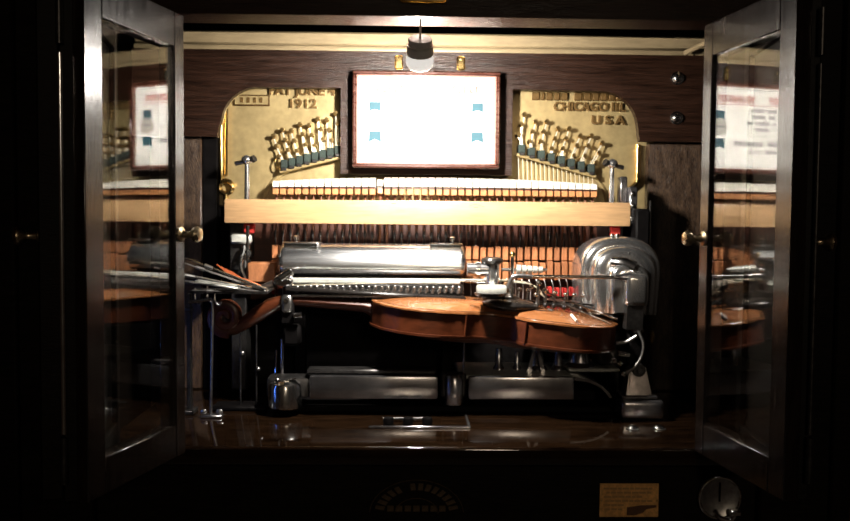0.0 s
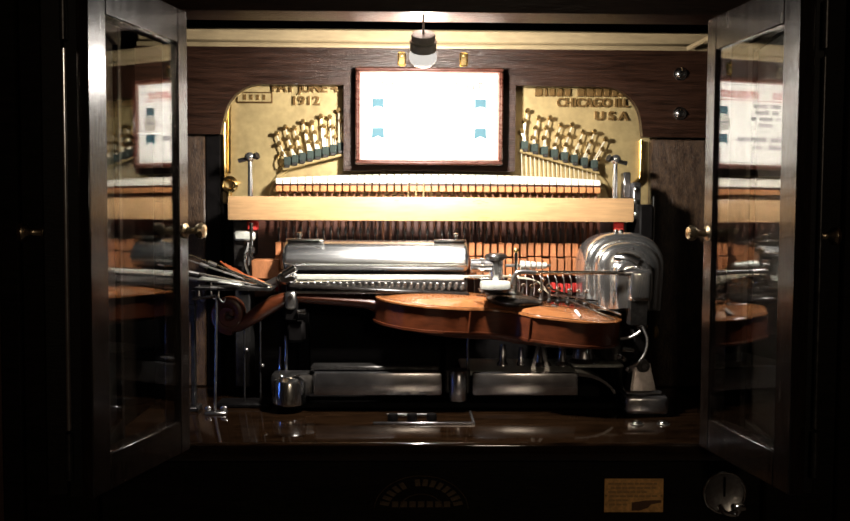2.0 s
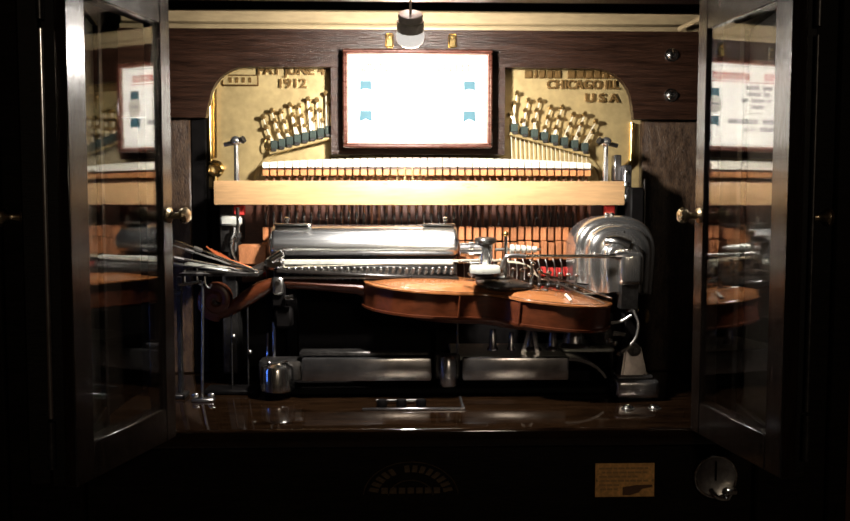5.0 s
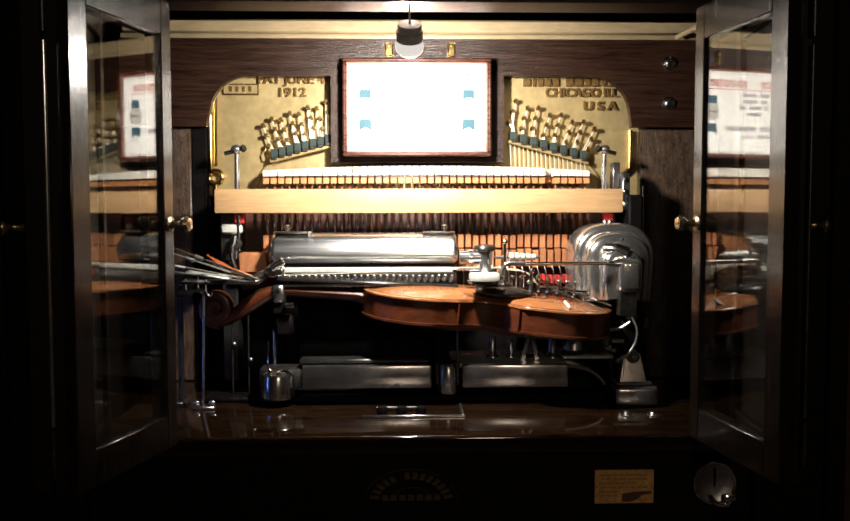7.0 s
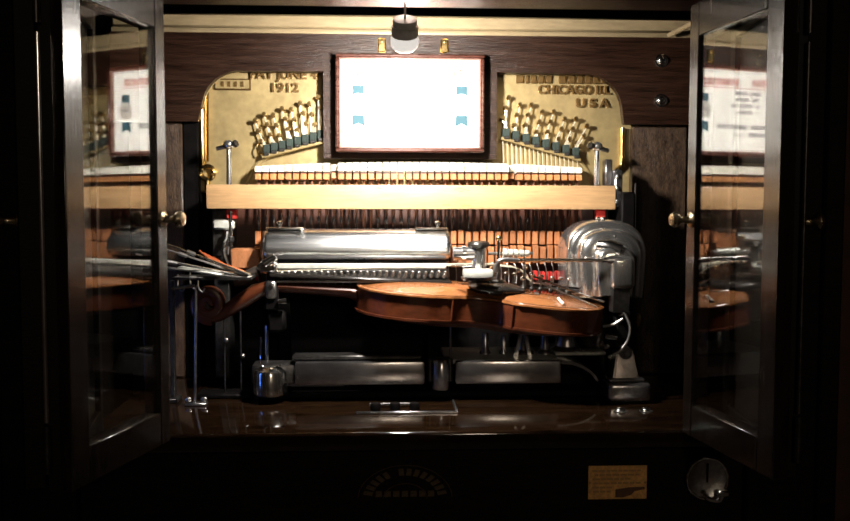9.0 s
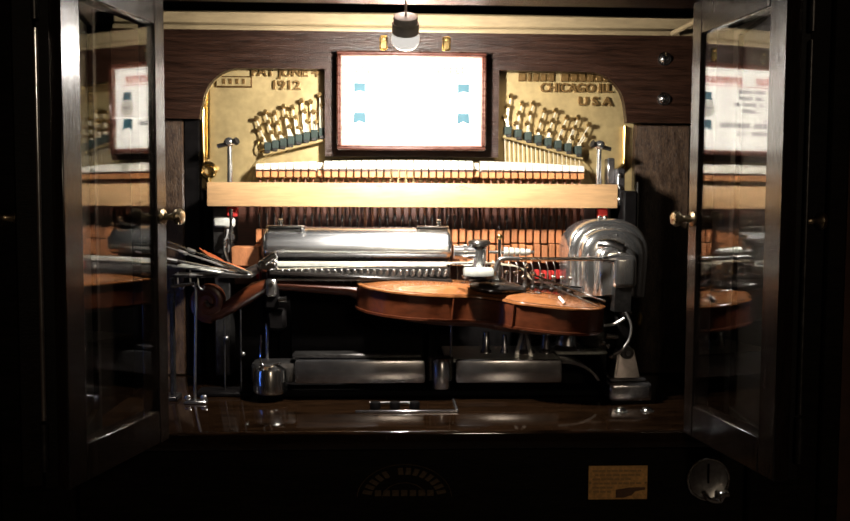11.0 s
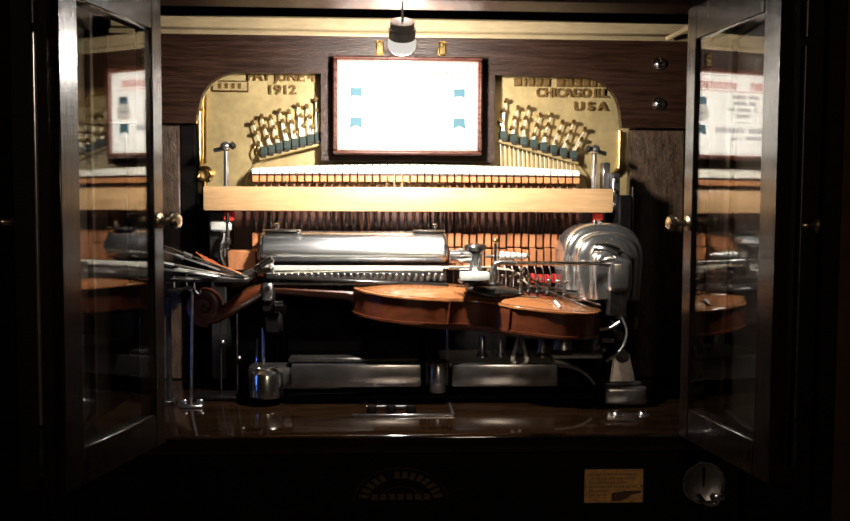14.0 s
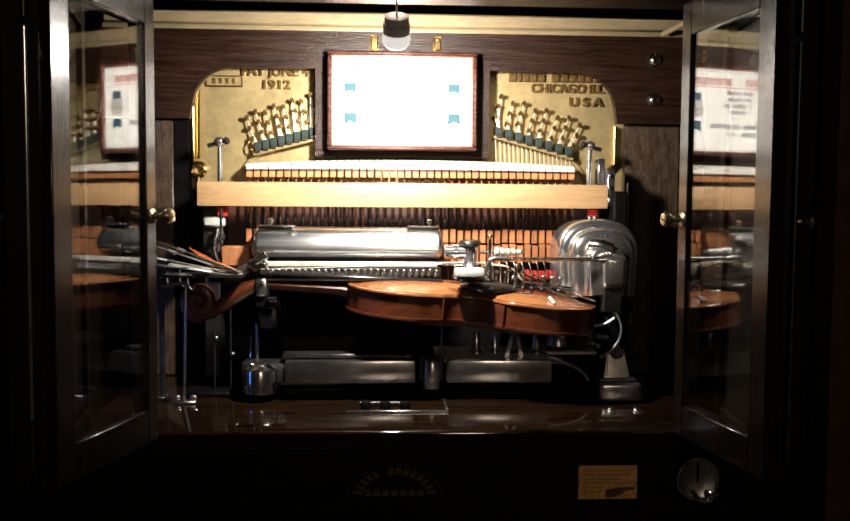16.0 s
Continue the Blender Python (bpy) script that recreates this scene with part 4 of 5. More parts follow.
# ---- player mechanism over the violin ----
def build_fingers():
    f = thing("finger_comb", (-0.02, 1.235, 1.20), "nickel comb of steel fingers over the fingerboard", "mechanism")
    part("comb_rail", box(B(), -0.140, 0.090, 1.216, 1.228, 1.2165, 1.2235, 0.0015), DECK, f, "bright comb rail")
    part("comb_bed", box(B(), -0.142, 0.095, 1.240, 1.262, 1.2015, 1.214, 0.001), DARK_METAL, f)
    part("lower_strip", box(B(), -0.135, 0.000, 1.212, 1.217, 1.1985, 1.2025, 0.0008), STEEL, f)
    one = None
    for i in range(26):
        x = -0.128 + 0.0086 * i
        if one is None:
            bm = box(B(), x - 0.0022, x + 0.0022, 1.213, 1.239, 1.2035, 1.2105, 0.001, Matrix.Translation((x, 1.22, 1.207)) @ Matrix.Rotation(radians(28), 4, "Y") @ Matrix.Translation((-x, -1.22, -1.207)))
            ball(bm, (x + 0.001, 1.2125, 1.2125), 0.0022, seg=8)
            one, xx = part("steel_finger", bm, STEEL, f), x
        else:
            twin(one, (x - xx, 0, random.uniform(-0.0006, 0.0006)))
    joint = part("pivot_block", box(B(), -0.160, -0.132, 1.212, 1.236, 1.2095, 1.2265, 0.005), CHROME, f, "faceted nickel pivot block")
    part("pivot_pin", rod(B(), (-0.149, 1.206, 1.224), (-0.134, 1.206, 1.2335), 0.0055, 0.005), CHROME, joint)
    part("pivot_neck", rod(B(), (-0.186, 1.222, 1.205), (-0.160, 1.222, 1.214), 0.004, 0.007), STEEL, joint)
    # hanger under the pivot holds the neck
    part("neck_clamp", box(B(), -0.150, -0.132, 1.214, 1.224, 1.162, 1.2005, 0.002), BLACK, f)
    part("clamp_plate", box(B(), -0.148, -0.134, 1.209, 1.2135, 1.178, 1.202, 0.003), STEEL, f)
    part("clamp_screw", rod(B(), (-0.132, 1.211, 1.174), (-0.121, 1.211, 1.175), 0.0032, 0.0042), CHROME, f)
    part("clamp_screw", rod(B(), (-0.141, 1.208, 1.194), (-0.141, 1.204, 1.194), 0.003, 0.003), CHROME, f)
    part("clamp_foot", box(B(), -0.148, -0.124, 1.218, 1.240, 1.132, 1.161, 0.004), BLACK, f)
    part("clamp_post", rod(B(), (-0.150, 1.232, 1.082), (-0.150, 1.232, 1.14), 0.0028), CHROME, f)
    return f


def build_levers():
    lv = thing("lever_bundle", (-0.24, 1.22, 1.20), "fan of thin nickel levers with red copper wires", "mechanism")
    ends = ((-0.272, 1.205, 1.250), (-0.280, 1.200, 1.246), (-0.310, 1.190, 1.238), (-0.286, 1.185, 1.232), (-0.305, 1.195, 1.224), (-0.262, 1.200, 1.208))
    for i, e in enumerate(ends):
        root = (-0.168 - 0.004 * (i % 3), 1.218 + 0.003 * (i % 4), 1.2085 - 0.001 * i)
        arm = part("lever", rod(B(), root, e, 0.0018 - 0.0001 * i, 0.0009, 8), STEEL if i % 3 else CHROME, lv)
        d = Vector(e) - Vector(root)
        c = Vector(root) + d * (0.72 + 0.03 * (i % 4))
        part("lever_clip", rod(B(), c - d * 0.05, c + d * 0.05, 0.0026, 0.0026, 8), STEEL, arm)
    # Made deep in y so that it casts shade on the scroll below.
    part("lever_plate", profile_x(B(), [(1.208, 1.2030), (1.256, 1.2040), (1.256, 1.2065), (1.208, 1.2065)], -0.268, -0.166), DARK_METAL, lv, "dark iron lever plate widened to shade the scroll")
    part("lever_plate", box(B(), -0.262, -0.205, 1.205, 1.228, 1.2125, 1.2155, 0.001, Matrix.Translation((-0.23, 1.21, 1.21)) @ Matrix.Rotation(radians(9), 4, "Y") @ Matrix.Translation((0.23, -1.21, -1.21))), DECK, lv)
    for k in range(4):
        part("copper_wire", tube(B(), [(-0.238 + 0.006 * k, 1.235, 1.240 - 0.003 * k), (-0.218 + 0.004 * k, 1.230, 1.226 - 0.001 * k), (-0.200 + 0.002 * k, 1.228, 1.221 - 0.003 * k), (-0.178, 1.23, 1.212 - 0.001 * k)], 0.0013, 6), COPPER, lv, "red copper wire")
    for x, z in ((-0.236, 1.187), (-0.246, 1.191), (-0.262, 1.188)):
        part("spring_hook", tube(B(), [(x, 1.215, z + 0.022), (x + 0.001, 1.213, z + 0.006), (x + 0.006, 1.213, z), (x + 0.009, 1.213, z + 0.005)], 0.0012, 6), STEEL, lv)
    part("stop_bar", rod(B(), (-0.268, 1.205, 1.192), (-0.238, 1.205, 1.196), 0.0022), CHROME, lv)
    st = thing("slender_rod_stand", (-0.242, 1.215, SHELF_Z), "slender steel rod standing on clamped feet", "stand")
    part("rod", rod(B(), (-0.242, 1.215, SHELF_Z + 0.004), (-0.239, 1.215, 1.190), 0.0020), STEEL, st)
    part("foot_bar", box(B(), -0.255, -0.226, 1.208, 1.222, SHELF_Z, SHELF_Z + 0.004, 0.001), STEEL, st)
    for x in (-0.251, -0.230):
        part("wing_nut", ball(B(), (x, 1.213, SHELF_Z + 0.008), 0.0040, (1.2, 0.6, 0.9), 10), STEEL, st)
    # small links and springs hanging by the neck
    lk = thing("hanging_linkage", (-0.20, 1.27, SHELF_Z), "small steel links and springs beside the scroll", "mechanism")
    for x, z0, z1 in ((-0.212, 1.112, 1.150), (-0.190, 1.09, 1.16)):
        part("link_rod", rod(B(), (x, 1.265, 1.043), (x, 1.265, z1), 0.0012), DARK_METAL, lk)
        part("link_ball", ball(B(), (x + 0.003, 1.262, z0 + 0.004), 0.0034, seg=10), STEEL, lk)
    part("link_base", box(B(), -0.25, -0.175, 1.25, 1.29, SHELF_Z, 1.0435, 0.002), BLACK, lk)
    # thin side rods behind the door edge
    rk = thing("side_rod_rack", (-0.285, 1.24, SHELF_Z), "dull steel side rods on a small base", "rack")
    for x in (-0.296, -0.276):
        part("upright", box(B(), x - 0.003, x + 0.003, 1.236, 1.244, SHELF_Z + 0.006, 1.20, 0.001), DARK_METAL, rk)
    part("cross_bar", box(B(), -0.30, -0.272, 1.235, 1.245, 1.176, 1.182, 0.001), DARK_METAL, rk)
    part("rack_base", box(B(), -0.305, -0.268, 1.225, 1.255, SHELF_Z, SHELF_Z + 0.006, 0.001), DARK_METAL, rk)


def build_cover():
    c = thing("magnet_cover", (-0.03, 1.33, 1.215), "polished nickel cover over the finger magnets", "cover")
    prof = [(1.375, 1.2215), (1.375, 1.2665), (1.322, 1.2665), (1.3135, 1.264), (1.3075, 1.257), (1.3025, 1.248), (1.299, 1.239), (1.2985, 1.232), (1.302, 1.226), (1.309, 1.2215)]
    bm = profile_x(B(), prof, -0.165, 0.102)
    ends = [e for e in bm.edges if abs(e.verts[0].co.x - e.verts[1].co.x) < 1e-6]
    bmesh.ops.bevel(bm, geom=ends, offset=0.007, segments=4, affect="EDGES", profile=0.6)
    body = part("shell", bm, COVER, c, crisp=50)
    for x0, x1 in ((-0.160, -0.107), (0.052, 0.098)):
        t = part("top_tab", box(B(), x0, x1, 1.303, 1.33, 1.2667, 1.2695, 0.001), CHROME, c)
    for x in (-0.141, 0.0835):
        part("thumb_screw", lathe(B(), [(0.003, 0), (0.003, 0.004), (0.0045, 0.005), (0.0045, 0.008), (0.002, 0.0095)], Matrix.Translation((x, 1.312, 1.2695)), 14), CHROME, c, "small nickel thumb screw")
    part("tab_screw", ball(B(), (-0.110, 1.302, 1.2665), 0.0028, seg=10), CHROME, c)
    part("under_bed", box(B(), -0.155, 0.098, 1.318, 1.37, 1.196, 1.2212, 0.002), DARK_METAL, c, "dark iron bed")
    for x in (-0.14, 0.08):
        part("bed_leg", box(B(), x - 0.008, x + 0.008, 1.35, 1.368, SHELF_Z, 1.1958, 0.001), BLACK, c)


def build_bow():
    b = thing("bow_carriage", (0.14, 1.23, 1.20), "nickel bow carriage with knobs and a long rod", "mechanism")
    part("carriage_block", box(B(), 0.111, 0.150, 1.196, 1.222, 1.2045, 1.217, 0.004, seg=2), DECK, b, "bright nickel block")
    part("rubber_wheel", rod(B(), (0.128, 1.200, 1.2035), (0.128, 1.200, 1.2075), 0.019, 0.021, 24), DARK_METAL, b)
    part("upper_barrel", rod(B(), (0.100, 1.235, 1.236), (0.128, 1.235, 1.236), 0.009, 0.0095, 16), CAST, b)
    part("barrel_ring", rod(B(), (0.112, 1.235, 1.236), (0.117, 1.235, 1.236), 0.011, 0.011, 16), CHROME, b)
    part("yoke", box(B(), 0.129, 0.140, 1.226, 1.242, 1.216, 1.243, 0.003), STEEL, b)
    part("top_knob", lathe(B(), [(0.010, 0), (0.014, 0.002), (0.0155, 0.005), (0.014, 0.008), (0.008, 0.0095)], Matrix.Translation((0.134, 1.235, 1.2435)), 22), EBONY, b, "dark knurled knob")
    part("knob_stem", rod(B(), (0.134, 1.235, 1.2165), (0.134, 1.235, 1.2434), 0.0090, 0.0105, 20), HOOD, b)
    part("lever_post", rod(B(), (0.160, 1.225, 1.190), (0.160, 1.225, 1.256), 0.0026, 0.0022), CHROME, b)
    part("post_cap", ball(B(), (0.160, 1.225, 1.257), 0.004, seg=12), BRASS, b)
    part("lever_elbow", tube(B(), [(0.153, 1.213, 1.212), (0.158, 1.213, 1.226), (0.168, 1.213, 1.229), (0.185, 1.212, 1.228)], 0.003, 8), STEEL, b)
    part("drive_rod", rod(B(), (0.160, 1.213, 1.2285), (0.312, 1.213, 1.2280), 0.0025, 0.0025), CHROME, b, "long thin steel rod")
    part("rod_collar", rod(B(), (0.296, 1.213, 1.228), (0.306, 1.213, 1.228), 0.0038, 0.0038), CHROME, b)
    for i in range(5):
        x = 0.166 + 0.0075 * i
        part("bead_nut", rod(B(), (x, 1.228, 1.2365), (x + 0.0055, 1.228, 1.2365), 0.0070 - 0.0006 * i, 0.0064 - 0.0006 * i, 12), DECK, b)
    part("nut_axle", rod(B(), (0.146, 1.228, 1.2365), (0.207, 1.228, 1.2365), 0.0022, 0.0022), STEEL, b)
    part("needle_bar", rod(B(), (0.095, 1.207, 1.2215), (0.122, 1.207, 1.2215), 0.0018, 0.0018), CHROME, b)
    # small string hammers over the bridge
    for i in range(9):
        x = 0.158 + 0.0125 * i
        y = 1.240 + 0.004 * (i % 3)
        z = 1.204 - 0.0012 * i
        hm = part("small_striker", rod(B(), (x, y, z - 0.012), (x + 0.002, y, z + 0.006), 0.0017, 0.0013, 8), STEEL, b)
        part("striker_head", ball(B(), (x + 0.002, y - 0.002, z + 0.006), 0.0034, (1, 1, 0.8), 8), CHROME, hm)
        part("striker_foot", ball(B(), (x, y - 0.002, z - 0.012), 0.003, (1.1, 1, 1.2), 8), DARK_METAL, hm)
    part("striker_rail", rod(B(), (0.150, 1.25, 1.194), (0.275, 1.25, 1.183), 0.003), DARK_METAL, b)
    part("slant_wire", rod(B(), (0.205, 1.225, 1.2065), (0.300, 1.212, 1.172), 0.0012, 0.0012, 6), CHROME, b)
    part("slant_wire", rod(B(), (0.212, 1.225, 1.199), (0.292, 1.212, 1.165), 0.001, 0.001, 6), STEEL, b)
    for x, z in ((0.186, 1.214), (0.196, 1.218), (0.204, 1.209), (0.192, 1.203)):
        part("trim_screw", ball(B(), (x, 1.222, z), 0.0034, seg=10), CHROME, b)
    part("trim_post", rod(B(), (0.195, 1.224, 1.19), (0.195, 1.224, 1.222), 0.002, 0.002), STEEL, b)


def build_motor():
    m = thing("bow_motor", (0.313, 1.29, 1.17), "arched nickel motor housing with stepped hood", "motor")
    # arched housing in three rounded steps, lofted from back to front
    bm, rings = B(), []
    for y, hw, top, foot in ((1.335, 0.0570, 1.2810, 1.170), (1.287, 0.0588, 1.2815, 1.170), (1.277, 0.0578, 1.2805, 1.170), (1.270, 0.0545, 1.2775, 1.171), (1.2665, 0.0500, 1.2730, 1.172), (1.2660, 0.0462, 1.2690, 1.174), (1.255, 0.0452, 1.2680, 1.176), (1.248, 0.0430, 1.2660, 1.176), (1.244, 0.0390, 1.2620, 1.176), (1.2415, 0.0330, 1.2560, 1.177), (1.2410, 0.0282, 1.2485, 1.178), (1.232, 0.0268, 1.2470, 1.178), (1.226, 0.0245, 1.2450, 1.178), (1.223, 0.0205, 1.2410, 1.179), (1.222, 0.0150, 1.2350, 1.180)):
        rise = min(0.048, hw * 0.85)
        pts = [(0.319 - hw * 0.94, foot)]
        for i in range(25):
            an = math.pi * (1 - i / 24)
            c, sn = math.cos(an), math.sin(an)
            pts.append((0.319 + hw * math.copysign(abs(c) ** 0.85, c), top - rise + rise * abs(sn) ** 0.85))
        pts.append((0.319 + hw * 0.94, foot))
        rings.append([bm.verts.new((x, y, z)) for x, z in pts])
    for r0, r1 in zip(rings, rings[1:]):
        n = len(r0)
        for i in range(n):
            bm.faces.new((r0[i], r0[(i + 1) % n], r1[(i + 1) % n], r1[i]))
    bm.faces.new(rings[-1])
    bm.faces.new(rings[0][::-1])
    bmesh.ops.recalc_face_normals(bm, faces=bm.faces)
    part("dome", bm, HOOD, m, "polished stepped arched hood", crisp=40)
    for x in (0.3085, 0.3155):
        part("dome_knob", lathe(B(), [(0.0032, 0), (0.0036, 0.003), (0.0026, 0.005), (0.001, 0.0058)], Matrix.Translation((x, 1.283, 1.2800)), 12), CHROME, m)
    part("dome_screw", ball(B(), (0.3225, 1.2445, 1.2585), 0.0026, seg=8), DARK_METAL, m)
    # boxy gear housing at the front, with a leg below it
    bm = box(B(), 0.3095, 0.3415, 1.206, 1.245, 1.1895, 1.2335, 0.0075, seg=3)
    part("gear_housing", bm, HOOD, m, "rounded nickel gear housing")
    part("housing_leg", profile_x(B(), [(1.212, 1.158), (1.232, 1.158), (1.240, 1.1902), (1.209, 1.1902)], 0.3125, 0.3345), DARK_METAL, m, smooth=False)
    part("shoulder", tube(B(), [(0.300, 1.243, 1.246), (0.312, 1.236, 1.2445), (0.326, 1.232, 1.238)], 0.0085, 12, 0.012), CHROME, m)
    part("rod_socket", rod(B(), (0.304, 1.213, 1.228), (0.318, 1.213, 1.228), 0.005, 0.0065), CAST, m)
    part("drive_cup", lathe(B(), [(0.008, 0), (0.0095, 0.002), (0.0095, 0.006), (0.007, 0.008)], Matrix.Translation((0.331, 1.226, 1.152)), 14), CAST, m)
    part("motor_neck", rod(B(), (0.3125, 1.30, 1.10), (0.3125, 1.30, 1.1705), 0.026, 0.034, 20), DARK_METAL, m)
    # curved arms down to the pedestal
    part("curved_arm", tube(B(), [(0.329, 1.212, 1.156), (0.334, 1.206, 1.140), (0.331, 1.204, 1.122), (0.321, 1.204, 1.108), (0.312, 1.206, 1.102)], 0.0021, 10), STEEL, m)
    part("curved_arm", tube(B(), [(0.300, 1.215, 1.139), (0.314, 1.212, 1.142), (0.326, 1.210, 1.150)], 0.0022, 8), STEEL, m)
    part("arm_tip", rod(B(), (0.302, 1.212, 1.126), (0.318, 1.212, 1.124), 0.004, 0.003), CHROME, m)
    part("brass_button", ball(B(), (0.352, 1.23, 1.146), 0.006, (0.7, 1, 1.6), 10), BRASS_DARK, m)
    for x, z in ((0.305, 1.112), (0.298, 1.116), (0.310, 1.098)):
        part("arm_nut", ball(B(), (x, 1.212, z), 0.0038, seg=8), CHROME, m)


# ---- cast stand under the violin ----
def build_base():
    s = thing("cast_stand", (0.1, 1.26, SHELF_Z), "cast nickel stand with bars and round feet on the shelf", "stand")
    part("plinth_board", box(B(), -0.165, 0.345, 1.245, 1.345, SHELF_Z, SHELF_Z + 0.010, 0.002), BLACK, s)
    z0, z1 = 1.0605, 1.0915

    def bar(x0, x1, name="front_bar"):
        bm = box(B(), x0, x1, 1.222, 1.236, z0, z1, 0.0035, seg=2)
        part(name, bm, CAST, s, "satin nickel front bar")
    bar(-0.112, 0.0615)
    bar(0.1025, 0.246)
    part("upper_strip", box(B(), -0.117, 0.058, 1.236, 1.262, 1.0915, 1.0985, 0.002), DARK_METAL, s)
    foot = [(0.0208, 0), (0.0226, 0.002), (0.0226, 0.029), (0.0208, 0.0335), (0.0150, 0.036), (0.013, 0.037)]
    part("round_foot", lathe(B(), foot, Matrix.Translation((-0.1455, 1.232, 1.0475)), 30), CHROME, s, "round polished foot")
    part("bent_wire", tube(B(), [(-0.1565, 1.224, 1.126), (-0.1570, 1.224, 1.100), (-0.1555, 1.223, 1.0875), (-0.146, 1.222, 1.0855), (-0.130, 1.224, 1.0885)], 0.0013, 6), CHROME, s)
    part("side_block", box(B(), -0.172, -0.1135, 1.236, 1.275, 1.058, 1.0865, 0.006, seg=2), DARK_METAL, s)
    part("round_foot", lathe(B(), [(0.0115, 0), (0.0125, 0.002), (0.0125, 0.036), (0.010, 0.040), (0.007, 0.041)], Matrix.Translation((0.0835, 1.230, 1.053)), 24), CAST, s)
    part("foot_flange", box(B(), 0.0655, 0.1005, 1.2335, 1.246, 1.0605, 1.095, 0.003), DARK_METAL, s)
    part("thin_post", rod(B(), (0.097, 1.236, 1.094), (0.097, 1.236, 1.136), 0.0018), CHROME, s)
    # deck that curls down at its end towards the pedestal
    part("deck", box(B(), 0.0905, 0.246, 1.2365, 1.345, 1.0855, 1.0912, 0.0015), DECK, s, "flat grey nickel deck")
    prof = [(0.2462, 1.0912), (0.256, 1.0906), (0.266, 1.0885), (0.276, 1.0845), (0.285, 1.0790), (0.2925, 1.0720), (0.2975, 1.0640)]
    prof += [(0.2945, 1.0630), (0.2890, 1.0705), (0.2822, 1.0765), (0.2740, 1.0812), (0.265, 1.0845), (0.2555, 1.0865), (0.2462, 1.0870)]
    part("arched_end", slab(B(), prof, 1.2225, 1.345), CAST, s, "curved end of the deck", crisp=50)
    part("deck_plate", box(B(), 0.246, 0.318, 1.262, 1.345, 1.0916, 1.0965, 0.0015), DECK, s)
    part("arch_web", box(B(), 0.2525, 0.286, 1.262, 1.30, SHELF_Z + 0.012, 1.068, 0.003), BLACK, s)
    for x, r, h in ((0.150, 0.0055, 0.030), (0.205, 0.010, 0.028), (0.265, 0.016, 0.030), (0.176, 0.004, 0.026), (0.235, 0.007, 0.026)):
        part("deck_post", lathe(B(), [(r * 1.5, 0), (r * 1.4, 0.003), (r, 0.006), (r * 0.8, h)], Matrix.Translation((x, 1.285, 1.0912 if x < 0.246 else 1.0966)), 16), CAST, s)
    part("vee_bracket", slab(B(), [(0.187, 1.0912), (0.197, 1.126), (0.200, 1.126), (0.193, 1.0912)], 1.262, 1.268), CAST, s)
    part("vee_bracket", slab(B(), [(0.213, 1.0912), (0.203, 1.126), (0.200, 1.126), (0.207, 1.0912)], 1.262, 1.268), CAST, s)
    # pedestal under the motor end
    bm = box(B(), 0.3045, 0.3615, 1.196, 1.246, SHELF_Z + 0.003, 1.0655, 0.006, seg=3)
    part("pedestal_foot", bm, CAST, s, "square nickel pedestal foot")
    part("foot_pad", box(B(), 0.308, 0.358, 1.20, 1.243, SHELF_Z, SHELF_Z + 0.003), BLACK, s)
    bm = B()
    q0 = [bm.verts.new((0.330 + dx * 0.0180, 1.222 + dy * 0.018, 1.0662)) for dx, dy in ((-1, -1), (1, -1), (1, 1), (-1, 1))]
    q1 = [bm.verts.new((0.330 + dx * 0.0105, 1.224 + dy * 0.011, 1.108)) for dx, dy in ((-1, -1), (1, -1), (1, 1), (-1, 1))]
    bm.faces.new(q0), bm.faces.new(q1)
    for i in range(4):
        bm.faces.new((q0[i], q0[(i + 1) % 4], q1[(i + 1) % 4], q1[i]))
    bmesh.ops.bevel(bm, geom=list(bm.edges), offset=0.002, segments=2, affect="EDGES")
    part("pedestal_column", bm, DARK_NICKEL, s, "tapered nickel column")
    part("column_ledge", box(B(), 0.306, 0.354, 1.2005, 1.2425, 1.0661, 1.0710, 0.0015), CAST, s)
    part("column_boss", rod(B(), (0.330, 1.206, 1.104), (0.330, 1.224, 1.104), 0.0085, 0.010), DARK_METAL, s)
    part("column_top", box(B(), 0.319, 0.341, 1.222, 1.238, 1.108, 1.155, 0.003), BLACK, s)
    part("column_nut", rod(B(), (0.330, 1.2015, 1.104), (0.330, 1.206, 1.104), 0.004, 0.005, 6), CHROME, s)


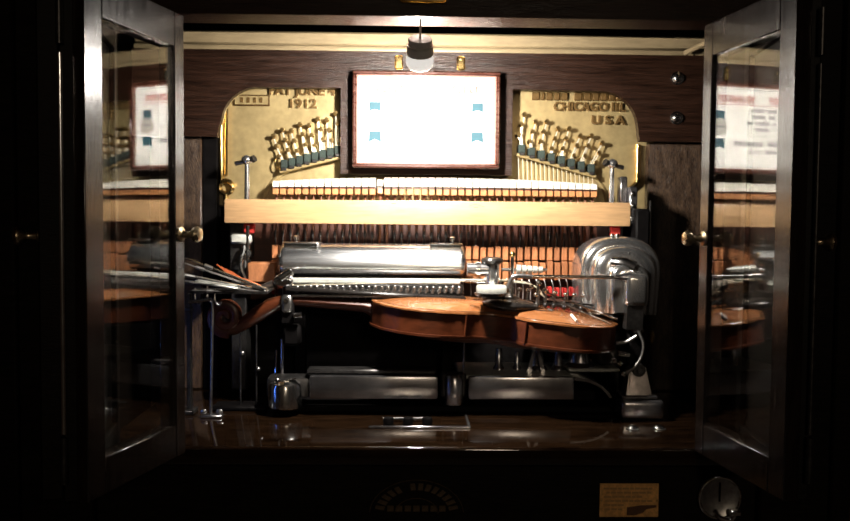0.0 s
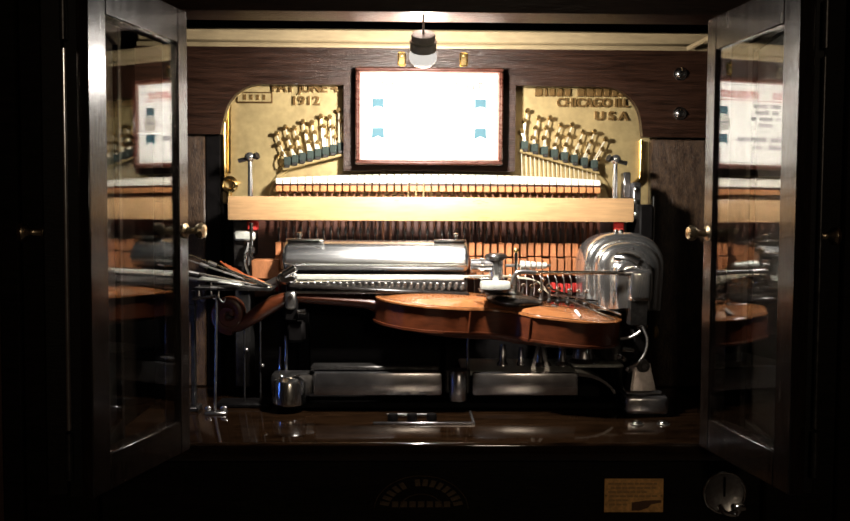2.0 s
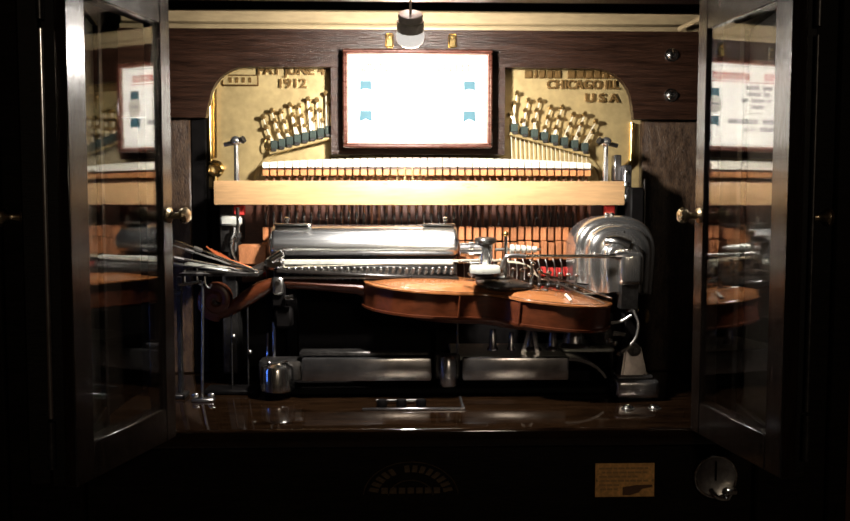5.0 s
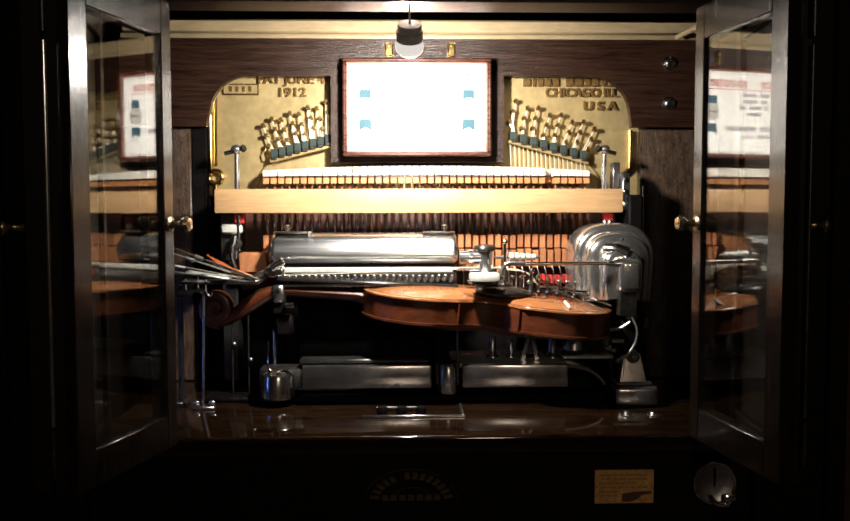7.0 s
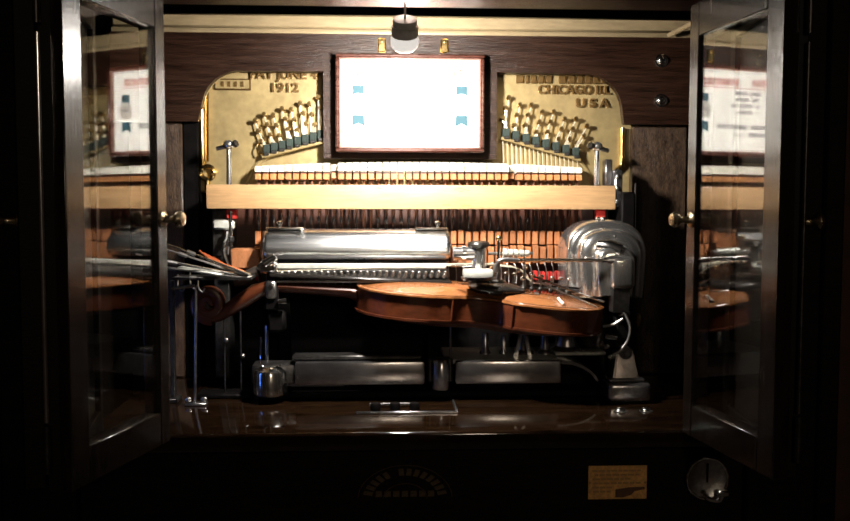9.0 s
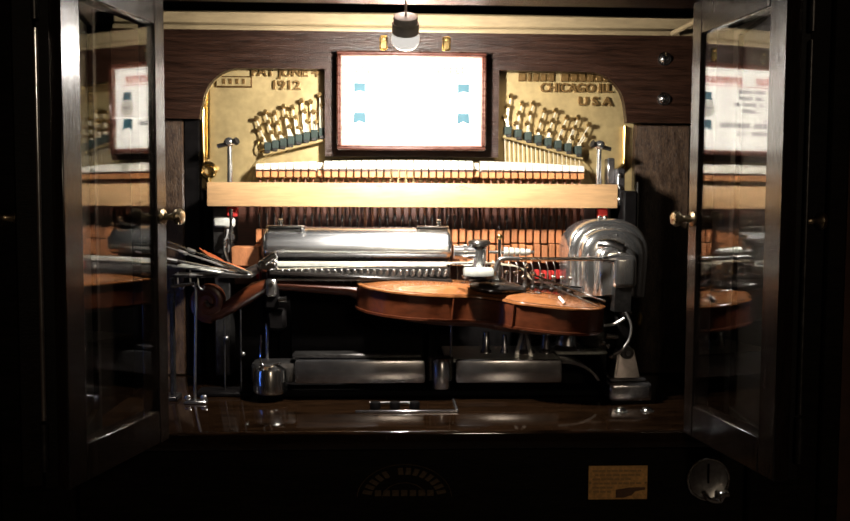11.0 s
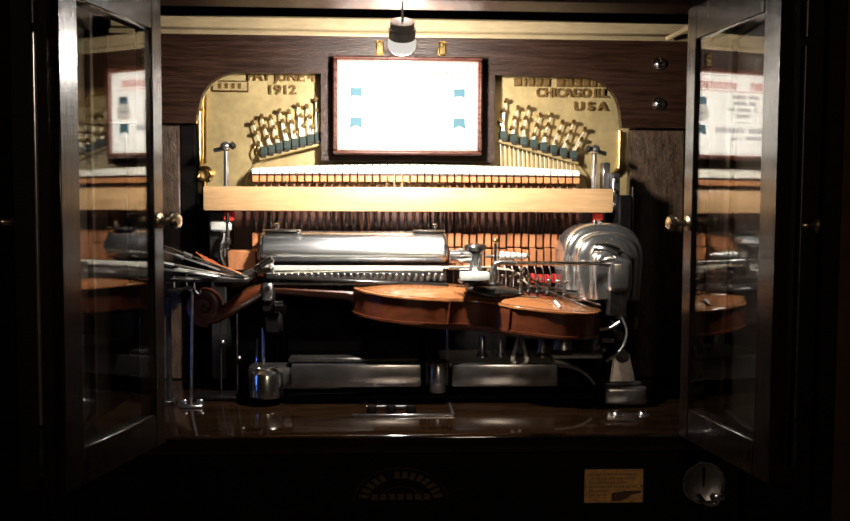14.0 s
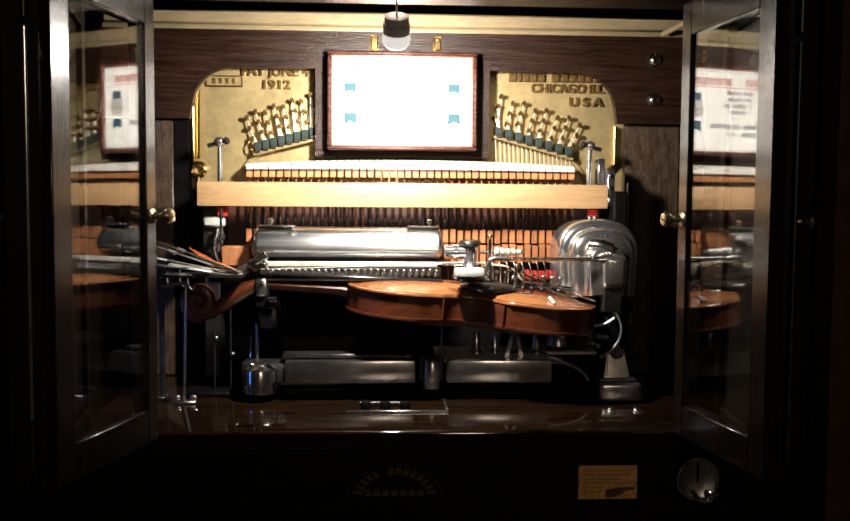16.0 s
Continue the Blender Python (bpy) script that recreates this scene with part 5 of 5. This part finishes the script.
# ---- shelf fittings and lower front ----
def build_fittings():
    t = thing("control_tray", (0.036, 1.18, SHELF_Z), "nickel-edged tray with three black knobs let into the shelf", "tray")
    part("tray_floor", box(B(), -0.026, 0.098, 1.158, 1.222, SHELF_Z, SHELF_Z + 0.0008), SHELF, t)
    rim = B()
    box(rim, -0.029, 0.101, 1.154, 1.158, SHELF_Z, SHELF_Z + 0.0035, 0.0008)
    box(rim, 0.098, 0.101, 1.158, 1.222, SHELF_Z, SHELF_Z + 0.0035, 0.0008)
    part("rim", rim, CAST, t, "polished metal rim")
    part("tray_bar", rod(B(), (-0.012, 1.190, SHELF_Z + 0.005), (0.050, 1.190, SHELF_Z + 0.005), 0.0020), DARK_METAL, t)
    for x in (-0.004, 0.021, 0.046):
        part("knob", lathe(B(), [(0.0065, 0), (0.0070, 0.006), (0.0060, 0.0085), (0.002, 0.0095)], Matrix.Translation((x, 1.175, SHELF_Z + 0.0013)), 16), BLACK, t, "black knob")
    for x in (0.309, 0.343):
        n = thing("shelf_bolt", (x, 1.158, SHELF_Z), "domed nickel bolt head in the shelf", "bolt", "shelf bolts")
        part("head", ball(B(), (x, 1.158, SHELF_Z + 0.0015), 0.0068, (1, 1, 0.55), 14), CHROME, n)
        part("washer", rod(B(), (x, 1.158, SHELF_Z), (x, 1.158, SHELF_Z + 0.001), 0.0085, 0.0085, 18), STEEL, n)
    yf = FRONT + 0.007
    d = thing("arched_decal", (0.031, yf, 0.955), "worn dark arched gilt maker's decal", "decal")
    for r, name in ((0.0555, "outer_line"), (0.026, "inner_line")):
        part(name, tube(B(), [Vector((p.x, yf - 0.0004, 0.955 + (p.z - 0.955) * 0.74)) for p in arc((0.0315, 0, 0.955), r, 4, 176, 24)], 0.0006, 4), DECAL, d)
    for i in range(14):
        if i == 5:
            continue
        a = radians(166 - i * 11.7)
        r0, r1 = 0.039, 0.050
        c, sn = math.cos(a), math.sin(a)
        wv = 0.0030
        pts = [(0.0315 + r * c - k * wv * sn, 0.955 + (r * sn + k * wv * c) * 0.74) for r, k in ((r0, -1), (r1, -1), (r1, 1), (r0, 1))]
        part("letter_bar", slab(B(), pts, yf - 0.0006, yf - 0.0001), DECAL, d, smooth=False)
    for i in range(7):
        part("letter_bar", box(B(), -0.003 + i * 0.0102, 0.0045 + i * 0.0102, yf - 0.0006, yf - 0.0001, 0.9585, 0.9655), DECAL, d, smooth=False)
    c = thing("instruction_card", (0.283, yf, 0.952), "small yellowed printed card pinned on the lower panel", "card")
    part("paper", box(B(), 0.2485, 0.3185, yf - 0.0012, yf - 0.0001, 0.9525, 0.9925), TAN, c, smooth=False)
    for z, x0, x1 in ((0.9855, 0.253, 0.313), (0.9805, 0.256, 0.310), (0.9755, 0.253, 0.302), (0.9705, 0.255, 0.311), (0.9655, 0.253, 0.277), (0.9605, 0.254, 0.275)):
        x = x0
        while x < x1 - 0.004:
            w = 0.004 + 0.005 * random.random()
            part("print_bar", box(B(), x, min(x + w, x1), yf - 0.0017, yf - 0.0013, z, z + 0.0022), TAN_INK, c, smooth=False)
            x += w + 0.0014
    part("pointer_shape", slab(B(), [(0.281, 0.9545), (0.290, 0.9545), (0.300, 0.9575), (0.304, 0.9620), (0.316, 0.9640), (0.316, 0.9668), (0.297, 0.9665), (0.281, 0.9640)], yf - 0.0019, yf - 0.0013), BROWN_INK, c, "dark printed pointing shape", smooth=False)
    for x in (0.2505, 0.3165):
        part("tack", ball(B(), (x, yf - 0.0015, 0.972), 0.0012, seg=8), BRASS_DARK, c)
    k = thing("coin_slot", (0.3905, yf, 0.977), "round nickel coin slot plate with a lever", "coin slot")
    part("plate", lathe(B(), [(0.0255, 0), (0.0262, 0.003), (0.0245, 0.0055), (0.0225, 0.004), (0.006, 0.0035)], pose(0.3905, yf, 0.9765, 90), 36), STEEL, k, crisp=60)
    part("ring", tube(B(), arc((0.3905, yf - 0.0045, 0.9765), 0.0245, 0, 360, 37), 0.0018, 8), CHROME, k)
    part("slot", box(B(), 0.3895, 0.3915, yf - 0.0048, yf - 0.0030, 0.972, 0.995), BLACK, k)
    part("lever", tube(B(), [(0.384, yf - 0.006, 0.962), (0.389, yf - 0.012, 0.955), (0.400, yf - 0.014, 0.9535), (0.404, yf - 0.016, 0.960)], 0.0032, 8), CHROME, k, "bent nickel lever")
    part("lever_tip", box(B(), 0.399, 0.412, yf - 0.020, yf - 0.010, 0.9585, 0.966, 0.002), CHROME, k)


build_violin()
scale_from_eye(build_fingers(), 1.035)
build_levers()
build_cover()
build_bow()
build_motor()
build_base()
build_fittings()


# ---- motion of the hammers ----
STRIKES = {}
for when, struck in ((0.0, (14,)), (0.3, (3, 10)), (0.5, (8, 24)), (1.5, (24,)), (2.5, (31,)), (3.0, (30, 36)), (3.5, (26, 32)), (4.0, (30,)), (4.6, (12, 28)),
                    (5.1, (33,)), (5.5, (9, 26)), (6.0, (36,)), (6.5, (9, 30)), (7.0, (38,)), (7.5, (32,)), (8.0, (30,)), (8.5, (10,)), (9.0, (10, 34)), (9.5, (27,)),
                    (10.0, (13, 31)), (10.5, (36,)), (11.0, (8, 29)), (11.5, (4, 30)), (12.0, (13, 28, 31, 37)), (12.5, (1, 23, 29, 38)), (13.0, (30, 38)),
                    (13.5, (12, 32)), (14.5, (23, 29)), (15.0, (32, 38)), (15.5, (13, 38)), (0.8, (19, 33)), (1.2, (6, 28)), (1.8, (35,)), (2.2, (11, 27)),
                    (2.75, (16,)), (7.25, (5, 26)), (7.75, (35,)), (8.25, (14, 27)), (8.75, (33,)), (12.25, (20,)), (12.75, (9, 34)), (13.25, (27,)), (14.2, (7, 31)), (14.75, (26,)), (15.25, (18, 35))):
    for which in struck:
        STRIKES.setdefault(which, []).append(when)


def motions():
    """Each struck hammer tips back to the strings and falls again."""
    for i, times in STRIKES.items():
        ham = HAMMERS[i]
        p = ham.location.copy()
        rest, hit = pose(p.x, p.y, p.z), pose(p.x, p.y, p.z, -13)
        keys = {0.0: rest, 16.0: rest}
        for t in times:
            for dt, m in ((-0.10, rest), (-0.03, hit), (0.06, hit), (0.13, rest)):
                u = round(t + dt, 2)
                if 0 <= u <= 16:
                    keys[u] = m
            if t == 0.0:
                keys[0.0] = hit
        walk(ham, sorted(keys.items()))


motions()
